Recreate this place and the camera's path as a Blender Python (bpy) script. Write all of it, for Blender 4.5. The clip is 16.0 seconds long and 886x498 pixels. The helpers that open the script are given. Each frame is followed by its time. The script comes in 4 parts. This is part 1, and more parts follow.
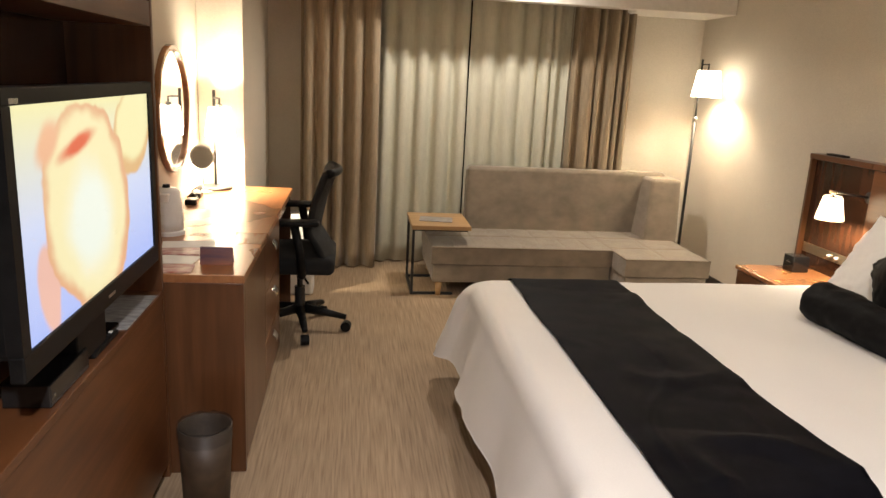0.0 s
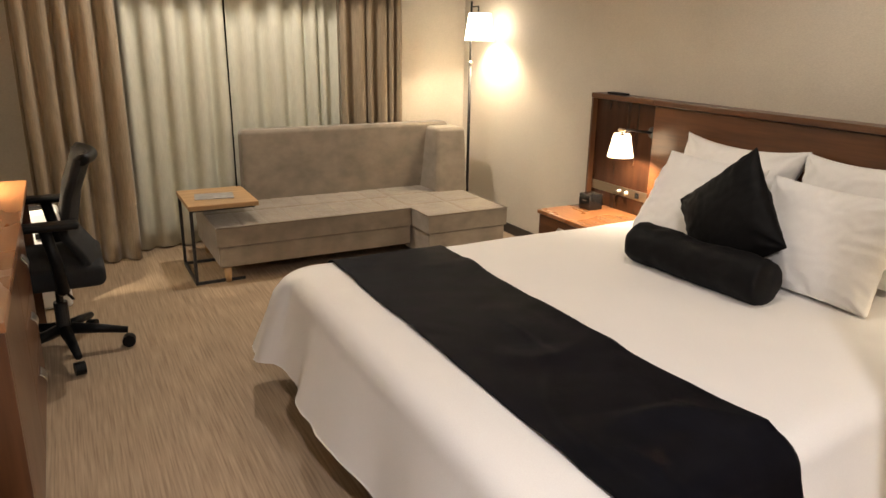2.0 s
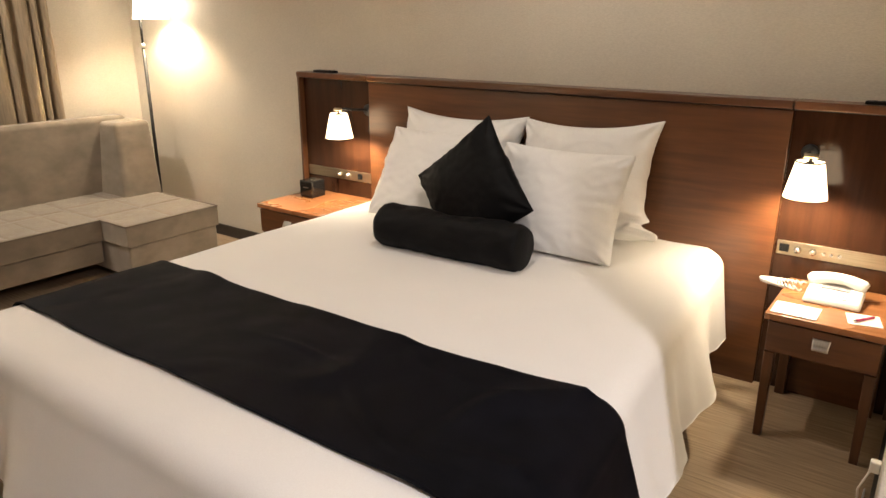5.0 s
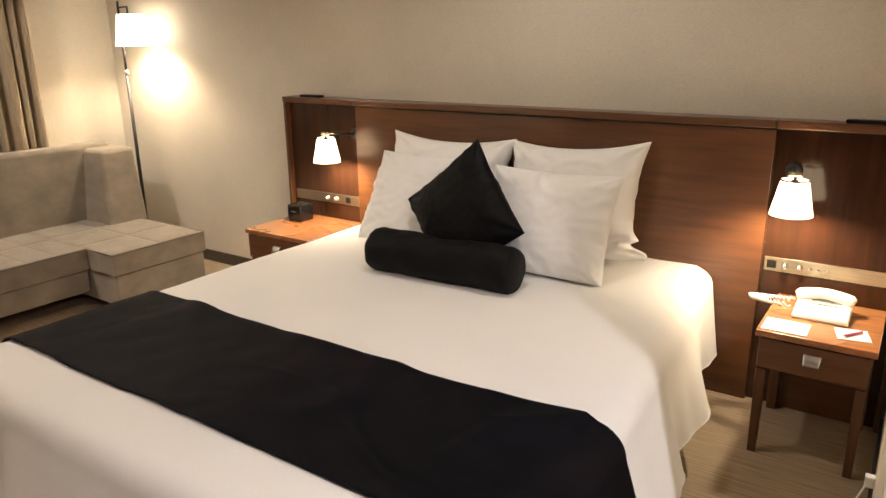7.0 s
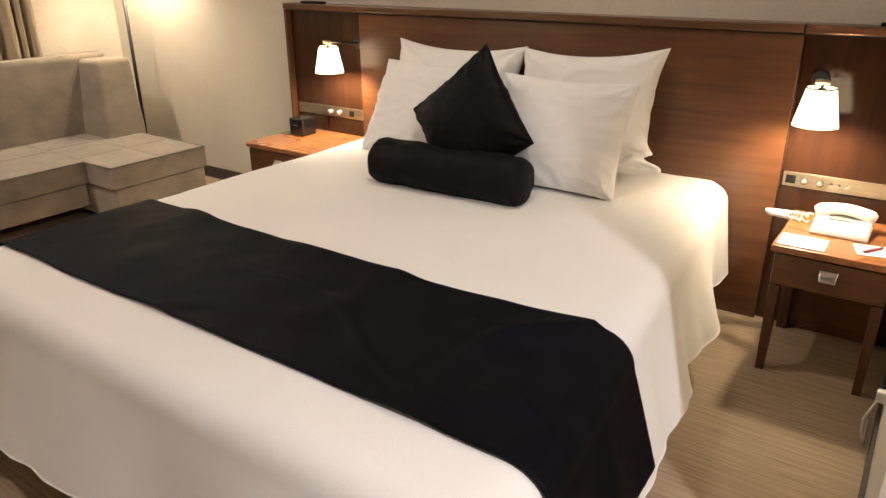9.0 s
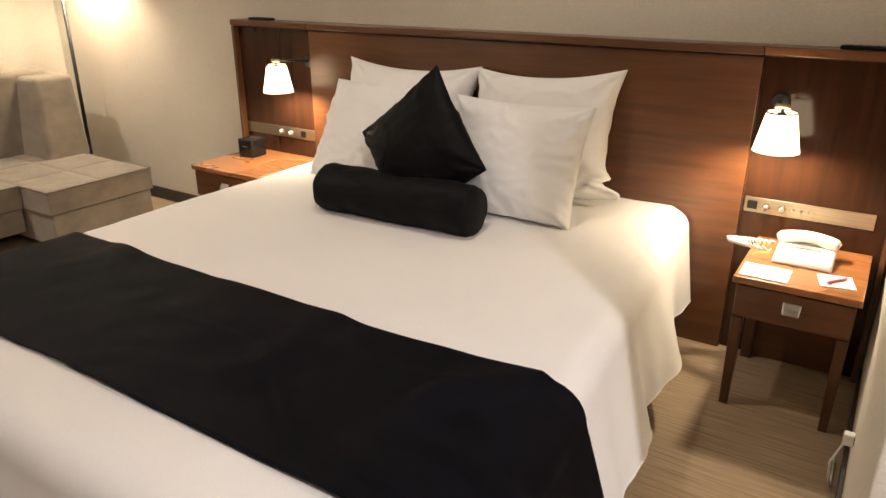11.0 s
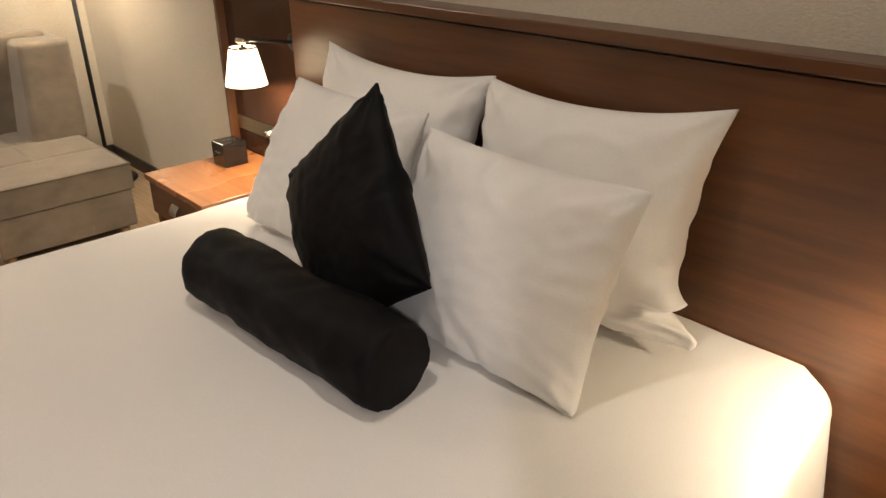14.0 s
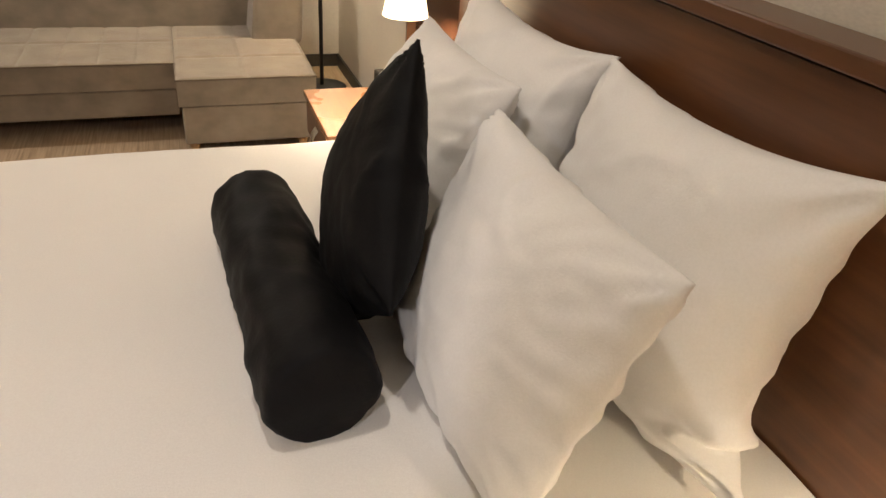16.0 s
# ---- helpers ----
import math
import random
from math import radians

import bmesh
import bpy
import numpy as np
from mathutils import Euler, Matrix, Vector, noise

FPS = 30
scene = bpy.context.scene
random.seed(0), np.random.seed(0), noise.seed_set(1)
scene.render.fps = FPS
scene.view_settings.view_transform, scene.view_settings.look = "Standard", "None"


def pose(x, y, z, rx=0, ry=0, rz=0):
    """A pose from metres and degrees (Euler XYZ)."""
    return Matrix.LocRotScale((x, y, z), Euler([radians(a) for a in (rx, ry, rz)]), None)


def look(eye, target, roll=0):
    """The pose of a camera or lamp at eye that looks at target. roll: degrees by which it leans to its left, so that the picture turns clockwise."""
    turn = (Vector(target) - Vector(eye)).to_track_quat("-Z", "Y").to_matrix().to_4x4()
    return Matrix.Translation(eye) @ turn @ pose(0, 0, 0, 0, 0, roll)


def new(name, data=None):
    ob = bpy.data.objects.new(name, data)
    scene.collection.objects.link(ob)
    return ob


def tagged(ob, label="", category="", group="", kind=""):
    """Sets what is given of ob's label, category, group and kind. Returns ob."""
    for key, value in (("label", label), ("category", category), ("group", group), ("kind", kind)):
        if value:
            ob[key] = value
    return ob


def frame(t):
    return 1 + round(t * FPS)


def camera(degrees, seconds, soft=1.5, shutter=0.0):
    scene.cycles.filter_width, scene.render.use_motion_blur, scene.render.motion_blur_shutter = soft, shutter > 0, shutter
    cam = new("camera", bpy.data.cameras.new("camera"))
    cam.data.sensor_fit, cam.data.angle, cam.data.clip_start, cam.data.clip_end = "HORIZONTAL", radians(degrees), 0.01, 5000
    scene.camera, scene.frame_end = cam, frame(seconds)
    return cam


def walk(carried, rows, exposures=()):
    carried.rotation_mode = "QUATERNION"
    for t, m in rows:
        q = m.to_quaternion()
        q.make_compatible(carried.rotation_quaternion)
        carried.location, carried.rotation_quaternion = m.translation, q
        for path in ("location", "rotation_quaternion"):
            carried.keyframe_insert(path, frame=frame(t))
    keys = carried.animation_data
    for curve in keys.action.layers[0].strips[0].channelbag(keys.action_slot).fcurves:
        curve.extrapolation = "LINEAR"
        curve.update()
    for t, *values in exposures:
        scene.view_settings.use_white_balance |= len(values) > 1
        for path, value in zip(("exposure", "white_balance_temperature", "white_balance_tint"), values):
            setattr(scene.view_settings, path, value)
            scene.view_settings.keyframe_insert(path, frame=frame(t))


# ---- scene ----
cam = camera(64.1, 16.0)
PATH = [
    (0, (0.794, 0.909, 1.458), (1.051, 2.837, 0.991), 3.0),
    (0.5, (0.778, 0.982, 1.477), (1.116, 2.888, 0.975), 1.8),
    (1, (0.766, 1.089, 1.486), (1.237, 2.957, 0.951), 0.9),
    (1.5, (0.711, 1.238, 1.463), (1.395, 3.033, 0.907), 0.7),
    (2, (0.624, 1.364, 1.474), (1.526, 3.051, 0.89), 0.9),
    (2.5, (0.657, 1.523, 1.447), (1.722, 3.11, 0.856), 0.7),
    (3, (0.692, 1.611, 1.461), (1.881, 3.096, 0.843), -0.1),
    (3.5, (0.664, 1.672, 1.469), (1.987, 3.029, 0.829), -0.0),
    (4, (0.63, 1.714, 1.425), (2.072, 2.947, 0.792), 0.8),
    (4.5, (0.629, 1.731, 1.412), (2.142, 2.876, 0.779), 0.4),
    (7, (0.607, 1.769, 1.447), (2.191, 2.848, 0.877), -0.7),
    (7.5, (0.636, 1.774, 1.444), (2.191, 2.859, 0.809), -1.3),
    (8, (0.651, 1.775, 1.36), (2.175, 2.86, 0.65), -1.1),
    (10.5, (0.716, 1.833, 1.355), (2.249, 2.862, 0.588), 0.1),
    (11, (0.834, 1.818, 1.379), (2.403, 2.819, 0.646), 0.0),
    (11.5, (1.052, 1.821, 1.378), (2.631, 2.82, 0.665), -0.3),
    (12, (1.275, 1.884, 1.39), (2.853, 2.874, 0.662), -0.6),
    (12.5, (1.511, 1.945, 1.385), (3.055, 2.964, 0.627), -0.9),
    (13, (1.737, 1.999, 1.392), (3.204, 3.097, 0.59), -1.1),
    (13.5, (1.959, 2.064, 1.385), (3.314, 3.277, 0.552), -0.7),
    (14, (2.12, 2.11, 1.378), (3.368, 3.412, 0.513), -0.0),
    (14.5, (2.259, 2.154, 1.371), (3.402, 3.526, 0.472), 1.8),
    (15, (2.426, 2.181, 1.335), (3.423, 3.649, 0.414), 3.7),
    (15.5, (2.587, 2.184, 1.327), (3.388, 3.741, 0.36), 4.9),
    (16, (2.669, 2.168, 1.355), (3.291, 3.767, 0.327), 4.6),
]
walk(cam, [(t, look(eye, target, roll)) for t, eye, target, roll in PATH], exposures=[(0, 1.32), (7, 1.30), (11, 1.27), (12, 1.16), (13, 0.98), (14, 0.98), (15, 1.10), (16, 1.27)])

# ---- light and exposure ----
world = bpy.data.worlds.new("night")
world.use_nodes = True
world.node_tree.nodes["Background"].inputs[0].default_value = (0.02, 0.03, 0.06, 1)
world.node_tree.nodes["Background"].inputs[1].default_value = 0.05
scene.world = world
WARM = (1.0, 0.84, 0.63)
SOFT = (1.0, 0.89, 0.78)
# the last two values feed unseen fill lights over entrance and bed
W_FLOOR, W_DESK, W_BED, W_DOWN, W_ENTRY_FILL, W_BED_FILL = 13.5, 46.0, 9.8, 35.0, 112.0, 15.5


def bulb(x, y, z, watts, colour=WARM, radius=0.03):
    lamp = bpy.data.lights.new("bulb_light", "POINT")
    lamp.energy, lamp.color, lamp.shadow_soft_size = watts, colour, radius
    ob = new("bulb_light", lamp)
    ob.location = (x, y, z)
    return ob


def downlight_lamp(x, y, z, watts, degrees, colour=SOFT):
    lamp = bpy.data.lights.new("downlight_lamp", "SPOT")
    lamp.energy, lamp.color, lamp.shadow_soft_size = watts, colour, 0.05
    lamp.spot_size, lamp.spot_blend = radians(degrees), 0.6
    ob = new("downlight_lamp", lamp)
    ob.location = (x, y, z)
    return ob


# ---- materials ----
def srgb(h):
    c = [int(h[i:i + 2], 16) / 255 for i in (0, 2, 4)]
    return tuple(x / 12.92 if x < 0.04045 else ((x + 0.055) / 1.055) ** 2.4 for x in c) + (1.0,)


def material(name, a, b, scale=(30, 30, 30), rough=0.6, bump=0.0, bump_scale=200.0, metal=0.0, detail=6.0, stain=0.12, sheen=0.0, rough_var=0.1, coat=0.0, spec=0.5):
    """Two colours mixed by a stretched noise, a slow stain over it, fine bump."""
    m = bpy.data.materials.new(name)
    m.use_nodes = True
    nt = m.node_tree
    n, l = nt.nodes, nt.links
    p = n["Principled BSDF"]
    tc = n.new("ShaderNodeTexCoord")
    mp = n.new("ShaderNodeMapping")
    mp.inputs["Scale"].default_value = scale
    l.new(tc.outputs["Object"], mp.inputs["Vector"])
    nz = n.new("ShaderNodeTexNoise")
    nz.inputs["Scale"].default_value = 1.0
    nz.inputs["Detail"].default_value = detail
    l.new(mp.outputs[0], nz.inputs["Vector"])
    ramp = n.new("ShaderNodeValToRGB")
    ramp.color_ramp.elements[0].position, ramp.color_ramp.elements[1].position = 0.3, 0.7
    ramp.color_ramp.elements[0].color, ramp.color_ramp.elements[1].color = a, b
    l.new(nz.outputs["Fac"], ramp.inputs[0])
    big = n.new("ShaderNodeTexNoise")
    big.inputs["Scale"].default_value = 2.3
    big.inputs["Detail"].default_value = 3.0
    l.new(tc.outputs["Object"], big.inputs["Vector"])
    mr = n.new("ShaderNodeMapRange")
    mr.inputs["From Min"].default_value, mr.inputs["From Max"].default_value = 0.3, 0.7
    mr.inputs["To Min"].default_value, mr.inputs["To Max"].default_value = 1 - stain, 1 + stain
    l.new(big.outputs["Fac"], mr.inputs["Value"])
    mul = n.new("ShaderNodeVectorMath")
    mul.operation = "SCALE"
    l.new(ramp.outputs[0], mul.inputs[0])
    l.new(mr.outputs[0], mul.inputs["Scale"])
    l.new(mul.outputs[0], p.inputs["Base Color"])
    rr = n.new("ShaderNodeMapRange")
    rr.inputs["To Min"].default_value, rr.inputs["To Max"].default_value = max(0.02, rough - rough_var), min(1, rough + rough_var)
    l.new(big.outputs["Fac"], rr.inputs["Value"])
    l.new(rr.outputs[0], p.inputs["Roughness"])
    p.inputs["Metallic"].default_value = metal
    p.inputs["Specular IOR Level"].default_value = spec
    p.inputs["Coat Weight"].default_value = coat
    p.inputs["Coat Roughness"].default_value = 0.25
    if sheen:
        p.inputs["Sheen Weight"].default_value = sheen
        p.inputs["Sheen Roughness"].default_value = 0.4
    if bump:
        fine = n.new("ShaderNodeTexNoise")
        fine.inputs["Scale"].default_value = bump_scale
        fine.inputs["Detail"].default_value = 4.0
        l.new(tc.outputs["Object"], fine.inputs["Vector"])
        add = n.new("ShaderNodeMath")
        add.operation = "ADD"
        l.new(fine.outputs["Fac"], add.inputs[0])
        l.new(nz.outputs["Fac"], add.inputs[1])
        bp = n.new("ShaderNodeBump")
        bp.inputs["Strength"].default_value = bump
        bp.inputs["Distance"].default_value = 0.002
        l.new(add.outputs[0], bp.inputs["Height"])
        l.new(bp.outputs[0], p.inputs["Normal"])
    return m


def glow(name, colour, strength, translucent=0.0):
    m = material(name, colour, colour, rough=0.8, stain=0.02)
    p = m.node_tree.nodes["Principled BSDF"]
    p.inputs["Emission Color"].default_value = colour
    p.inputs["Emission Strength"].default_value = strength
    return m


def lum(v, w=1.0, c=1.0):
    return (v, v * w, v * c, 1)


M_WALL = material("wallpaper", (0.55, 0.50, 0.42, 1), (0.63, 0.575, 0.485, 1), scale=(90, 90, 260), rough=0.75, bump=0.5, bump_scale=160, stain=0.04)
M_CEIL = material("ceiling_paint", lum(0.72, 0.97, 0.9), lum(0.78, 0.97, 0.9), rough=0.85, bump=0.2, stain=0.03)
M_FLOOR = material("streaked_carpet", (0.245, 0.168, 0.10, 1), (0.42, 0.31, 0.20, 1), scale=(120, 4, 60), rough=0.7, bump=0.6, bump_scale=420, stain=0.06, detail=5)
M_WOOD = material("red_brown_veneer", (0.078, 0.028, 0.0095, 1), (0.135, 0.052, 0.018, 1), scale=(5, 3.0, 42), rough=0.32, bump=0.06, bump_scale=260, stain=0.14, coat=0.25)
M_WOODY = material("red_brown_veneer_upright", (0.066, 0.025, 0.0085, 1), (0.112, 0.044, 0.016, 1), scale=(38, 38, 2.6), rough=0.32, bump=0.06, bump_scale=260, stain=0.14, coat=0.25)
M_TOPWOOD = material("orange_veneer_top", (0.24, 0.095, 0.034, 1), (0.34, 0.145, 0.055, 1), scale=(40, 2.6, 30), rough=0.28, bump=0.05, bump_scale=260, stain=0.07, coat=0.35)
M_DARK = material("dark_brown_back_panel", (0.026, 0.0105, 0.0052, 1), (0.042, 0.017, 0.0085, 1), scale=(34, 34, 3), rough=0.14, rough_var=0.04, stain=0.15, spec=0.4)
M_POLISH = material("polished_dark_edge", (0.05, 0.02, 0.009, 1), (0.07, 0.03, 0.012, 1), rough=0.08, rough_var=0.03, coat=0.8)
M_GROOVE = material("dark_gap", lum(0.012, 0.8, 0.7), lum(0.02, 0.8, 0.7), rough=0.7)
M_OAK = material("light_oak", (0.36, 0.21, 0.09, 1), (0.50, 0.32, 0.155, 1), scale=(3, 45, 40), rough=0.4, bump=0.1, bump_scale=300, stain=0.08)
M_SHEET = material("white_cotton", lum(0.76, 0.965, 0.915), lum(0.80, 0.97, 0.92), scale=(300, 300, 300), rough=0.85, bump=0.25, bump_scale=700, stain=0.02, sheen=0.15)
M_PILLOW = material("white_pillowcase", lum(0.84, 0.985, 0.96), lum(0.88, 0.985, 0.965), scale=(250, 250, 250), rough=0.8, bump=0.25, bump_scale=600, stain=0.025, sheen=0.15)
M_RUNNER = material("black_velour", lum(0.0020, 1.0, 1.8), lum(0.0040, 0.98, 1.6), scale=(14, 14, 14), rough=0.6, bump=0.4, bump_scale=500, stain=0.3, spec=0.06)
M_SATIN = material("black_satin", lum(0.0025, 0.95, 1.1), lum(0.005, 0.95, 1.05), scale=(20, 20, 20), rough=0.62, bump=0.3, bump_scale=120, stain=0.2, spec=0.14)
M_SOFA = material("taupe_velvet", (0.192, 0.158, 0.118, 1), (0.275, 0.228, 0.175, 1), scale=(9, 9, 12), rough=0.9, bump=0.5, bump_scale=420, stain=0.10, sheen=0.5)
M_SEAM = material("taupe_piping", (0.12, 0.09, 0.062, 1), (0.17, 0.13, 0.09, 1), rough=0.9, sheen=0.2)
M_CURTAIN = material("beige_brown_curtain", (0.25, 0.192, 0.125, 1), (0.35, 0.276, 0.186, 1), scale=(160, 160, 12), rough=0.8, bump=0.3, bump_scale=500, stain=0.06, sheen=0.25)
M_SHEER = material("white_sheer", lum(0.54, 0.98, 0.80), lum(0.62, 0.98, 0.80), scale=(220, 220, 18), rough=0.85, bump=0.2, bump_scale=500, stain=0.04)
M_BLACK = material("black_plastic", lum(0.005), lum(0.008), spec=0.15, rough=0.4, bump=0.1, bump_scale=400)
M_MESH = material("black_mesh_fabric", lum(0.004), lum(0.010), scale=(300, 300, 300), rough=0.85, bump=0.5, bump_scale=500)
M_GLOSS = material("glossy_black", lum(0.008), lum(0.012), rough=0.12, rough_var=0.04)
M_METAL = material("black_steel", lum(0.02), lum(0.035), rough=0.45, metal=0.4, bump=0.05)
M_CHROME = material("brushed_steel", lum(0.55, 0.98, 0.94), lum(0.66, 0.98, 0.94), scale=(8, 200, 8), rough=0.28, metal=1.0)
M_BRASS = material("brushed_brass_steel", (0.46, 0.40, 0.29, 1), (0.58, 0.51, 0.38, 1), scale=(200, 6, 200), rough=0.34, metal=1.0)
M_WHITE = material("white_plastic", lum(0.74, 0.99, 0.96), lum(0.80, 0.99, 0.96), rough=0.35, stain=0.03)
M_PAPER = material("white_paper", lum(0.8, 0.98, 0.94), lum(0.84, 0.98, 0.94), rough=0.7, stain=0.03)
M_GREYP = material("grey_printed_card", lum(0.16), lum(0.42), scale=(22, 60, 30), rough=0.4)
M_PINK = material("pink_plastic", (0.45, 0.05, 0.14, 1), (0.52, 0.07, 0.17, 1), rough=0.35)
M_BIN = material("brown_bin_leather", (0.035, 0.022, 0.013, 1), (0.06, 0.038, 0.023, 1), rough=0.5, bump=0.3, bump_scale=180)
M_BASEB = material("dark_baseboard", lum(0.03, 0.85, 0.7), lum(0.045, 0.85, 0.7), rough=0.5)
M_CARD = material("purple_brown_leaflet", (0.05, 0.02, 0.06, 1), (0.30, 0.10, 0.04, 1), scale=(4, 18, 22), rough=0.3)
M_REDCARD = material("red_printed_leaflet", (0.30, 0.04, 0.05, 1), (0.62, 0.5, 0.44, 1), scale=(20, 34, 20), rough=0.4)
M_SHADE = glow("lit_white_shade", (1.0, 0.78, 0.50, 1), 2.3)
M_SHADE_F = glow("lit_white_floor_shade", (1.0, 0.86, 0.66, 1), 4.5)
M_DISC = glow("downlight_lens", (1.0, 0.85, 0.62, 1), 6.0)


def mirror_material():
    m = material("mirror_silver", lum(0.9), lum(0.92), rough=0.03, metal=1.0, rough_var=0.01, stain=0.01)
    return m


M_MIRROR = mirror_material()


def bag_material():
    m = bpy.data.materials.new("clear_bin_bag")
    m.use_nodes = True
    p = m.node_tree.nodes["Principled BSDF"]
    p.inputs["Base Color"].default_value = (0.05, 0.046, 0.04, 1)
    p.inputs["Roughness"].default_value = 0.1
    p.inputs["Alpha"].default_value = 0.3
    return m


M_BAG = bag_material()


def screen_material():
    """A lit television picture: slices of pale toast with red jam on a blue-white table."""
    m = bpy.data.materials.new("television_picture")
    m.use_nodes = True
    n, l = m.node_tree.nodes, m.node_tree.links
    p = n["Principled BSDF"]
    p.inputs["Base Color"].default_value = (0.01, 0.01, 0.012, 1)
    p.inputs["Roughness"].default_value = 0.2
    tc = n.new("ShaderNodeTexCoord")
    nz = n.new("ShaderNodeTexNoise")
    nz.inputs["Scale"].default_value = 7.0
    nz.inputs["Detail"].default_value = 3.0
    l.new(tc.outputs["Object"], nz.inputs["Vector"])
    sep = n.new("ShaderNodeSeparateXYZ")
    l.new(tc.outputs["Object"], sep.inputs[0])

    def blob(cy, cz, ry, rz, turn, soft, rough):
        """1 inside a turned, uneven rounded shape on the screen, 0 outside."""
        mp = n.new("ShaderNodeMapping")
        mp.vector_type = "TEXTURE"
        mp.inputs["Location"].default_value = (0, cy, cz)
        mp.inputs["Rotation"].default_value = (radians(turn), 0, 0)
        mp.inputs["Scale"].default_value = (1000, ry, rz)
        l.new(tc.outputs["Object"], mp.inputs["Vector"])
        ln = n.new("ShaderNodeVectorMath")
        ln.operation = "LENGTH"
        l.new(mp.outputs[0], ln.inputs[0])
        ad = n.new("ShaderNodeMath")
        ad.operation = "MULTIPLY_ADD"
        ad.inputs[1].default_value = rough
        l.new(nz.outputs["Fac"], ad.inputs[0])
        l.new(ln.outputs["Value"], ad.inputs[2])
        mr = n.new("ShaderNodeMapRange")
        mr.interpolation_type = "SMOOTHSTEP"
        mr.inputs["From Min"].default_value, mr.inputs["From Max"].default_value = 1 + rough / 2 - soft, 1 + rough / 2
        mr.inputs["To Min"].default_value, mr.inputs["To Max"].default_value = 1, 0
        l.new(ad.outputs[0], mr.inputs["Value"])
        return mr.outputs[0]

    ramp = n.new("ShaderNodeValToRGB")
    el = ramp.color_ramp.elements
    el[0].position, el[0].color = 0.18, (0.42, 0.52, 0.95, 1)
    el[1].position, el[1].color = 0.66, (0.90, 0.84, 0.45, 1)
    el.new(0.42).color = (0.66, 0.72, 0.93, 1)
    l.new(sep.outputs["Z"], ramp.inputs[0])
    last = ramp.outputs[0]
    for args, colour in (
        ((0.30, 0.58, 0.20, 0.13, 20, 0.10, 0.5), (0.78, 0.50, 0.24, 1)),
        ((0.31, 0.60, 0.19, 0.12, 20, 0.25, 0.5), (0.93, 0.86, 0.48, 1)),
        ((-0.32, 0.28, 0.06, 0.12, 10, 0.3, 0.6), (0.86, 0.52, 0.42, 1)),
        ((-0.05, 0.41, 0.29, 0.25, -28, 0.05, 0.4), (0.80, 0.45, 0.25, 1)),
        ((-0.06, 0.42, 0.275, 0.235, -28, 0.18, 0.4), (0.95, 0.85, 0.50, 1)),
        ((-0.06, 0.39, 0.19, 0.17, -28, 0.6, 0.5), (0.90, 0.94, 0.82, 1)),
        ((-0.12, 0.565, 0.15, 0.028, 12, 0.7, 0.7), (0.78, 0.16, 0.08, 1)),
        ((-0.28, 0.585, 0.09, 0.05, 30, 0.6, 0.6), (0.88, 0.50, 0.30, 1)),
    ):
        mix = n.new("ShaderNodeMix")
        mix.data_type = "RGBA"
        l.new(blob(*args), mix.inputs["Factor"])
        l.new(last, mix.inputs[6])
        mix.inputs[7].default_value = colour
        last = mix.outputs[2]
    l.new(last, p.inputs["Emission Color"])
    p.inputs["Emission Strength"].default_value = 0.40
    return m


M_SCREEN = screen_material()


# ---- builders ----
def thing(name, x, y, z, label, category, group="", kind=""):
    ob = new(name)
    ob.location = (x, y, z)
    ob.empty_display_size = 0.05
    return tagged(ob, label, category, group, kind)


def origin(ob):
    v = Vector((0, 0, 0))
    while ob:
        v += ob.location
        ob = ob.parent
    return v


def part(name, bm, mat, parent=None, label="", smooth=False):
    """One mesh object from a bmesh in world places, under a thing or part."""
    me = bpy.data.meshes.new(name)
    if parent:
        bmesh.ops.translate(bm, verts=bm.verts, vec=-origin(parent))
    bm.to_mesh(me)
    bm.free()
    me.materials.append(mat)
    if smooth:
        me.polygons.foreach_set("use_smooth", [True] * len(me.polygons))
    ob = new(name, me)
    ob.parent = parent
    return tagged(ob, label)


def single(name, bm, mat, label, category="", kind="", at=None, smooth=False, group=""):
    """A thing of one mesh."""
    c = Vector(at) if at else Vector((0, 0, 0))
    bmesh.ops.translate(bm, verts=bm.verts, vec=-c)
    me = bpy.data.meshes.new(name)
    bm.to_mesh(me)
    bm.free()
    me.materials.append(mat)
    if smooth:
        me.polygons.foreach_set("use_smooth", [True] * len(me.polygons))
    ob = new(name, me)
    ob.location = c
    return tagged(ob, label, category, group, kind)


def add_box(bm, x0, x1, y0, y1, z0, z1, bevel=0.0, seg=2):
    got = bmesh.ops.create_cube(bm, size=1.0)["verts"]
    for v in got:
        v.co = Vector(((x0 + x1) / 2 + v.co.x * (x1 - x0), (y0 + y1) / 2 + v.co.y * (y1 - y0), (z0 + z1) / 2 + v.co.z * (z1 - z0)))
    if bevel:
        edges = list({e for v in got for e in v.link_edges})
        bmesh.ops.bevel(bm, geom=edges, offset=bevel, segments=seg, affect="EDGES", profile=0.5)
    return bm


def box(x0, x1, y0, y1, z0, z1, bevel=0.002, seg=2):
    return add_box(bmesh.new(), x0, x1, y0, y1, z0, z1, bevel, seg)


def lathe(profile, x, y, z, n=32, sx=1.0, sy=1.0, close=False):
    """Turns (radius, height) pairs round an upright axis."""
    bm = bmesh.new()
    rings = []
    for r, h in profile:
        rings.append([bm.verts.new((x + sx * r * math.cos(2 * math.pi * i / n), y + sy * r * math.sin(2 * math.pi * i / n), z + h)) for i in range(n)])
    for a, b in zip(rings, rings[1:]):
        for i in range(n):
            bm.faces.new((a[i], a[(i + 1) % n], b[(i + 1) % n], b[i]))
    if close:
        bm.faces.new(rings[0][::-1])
        bm.faces.new(rings[-1])
    return bm


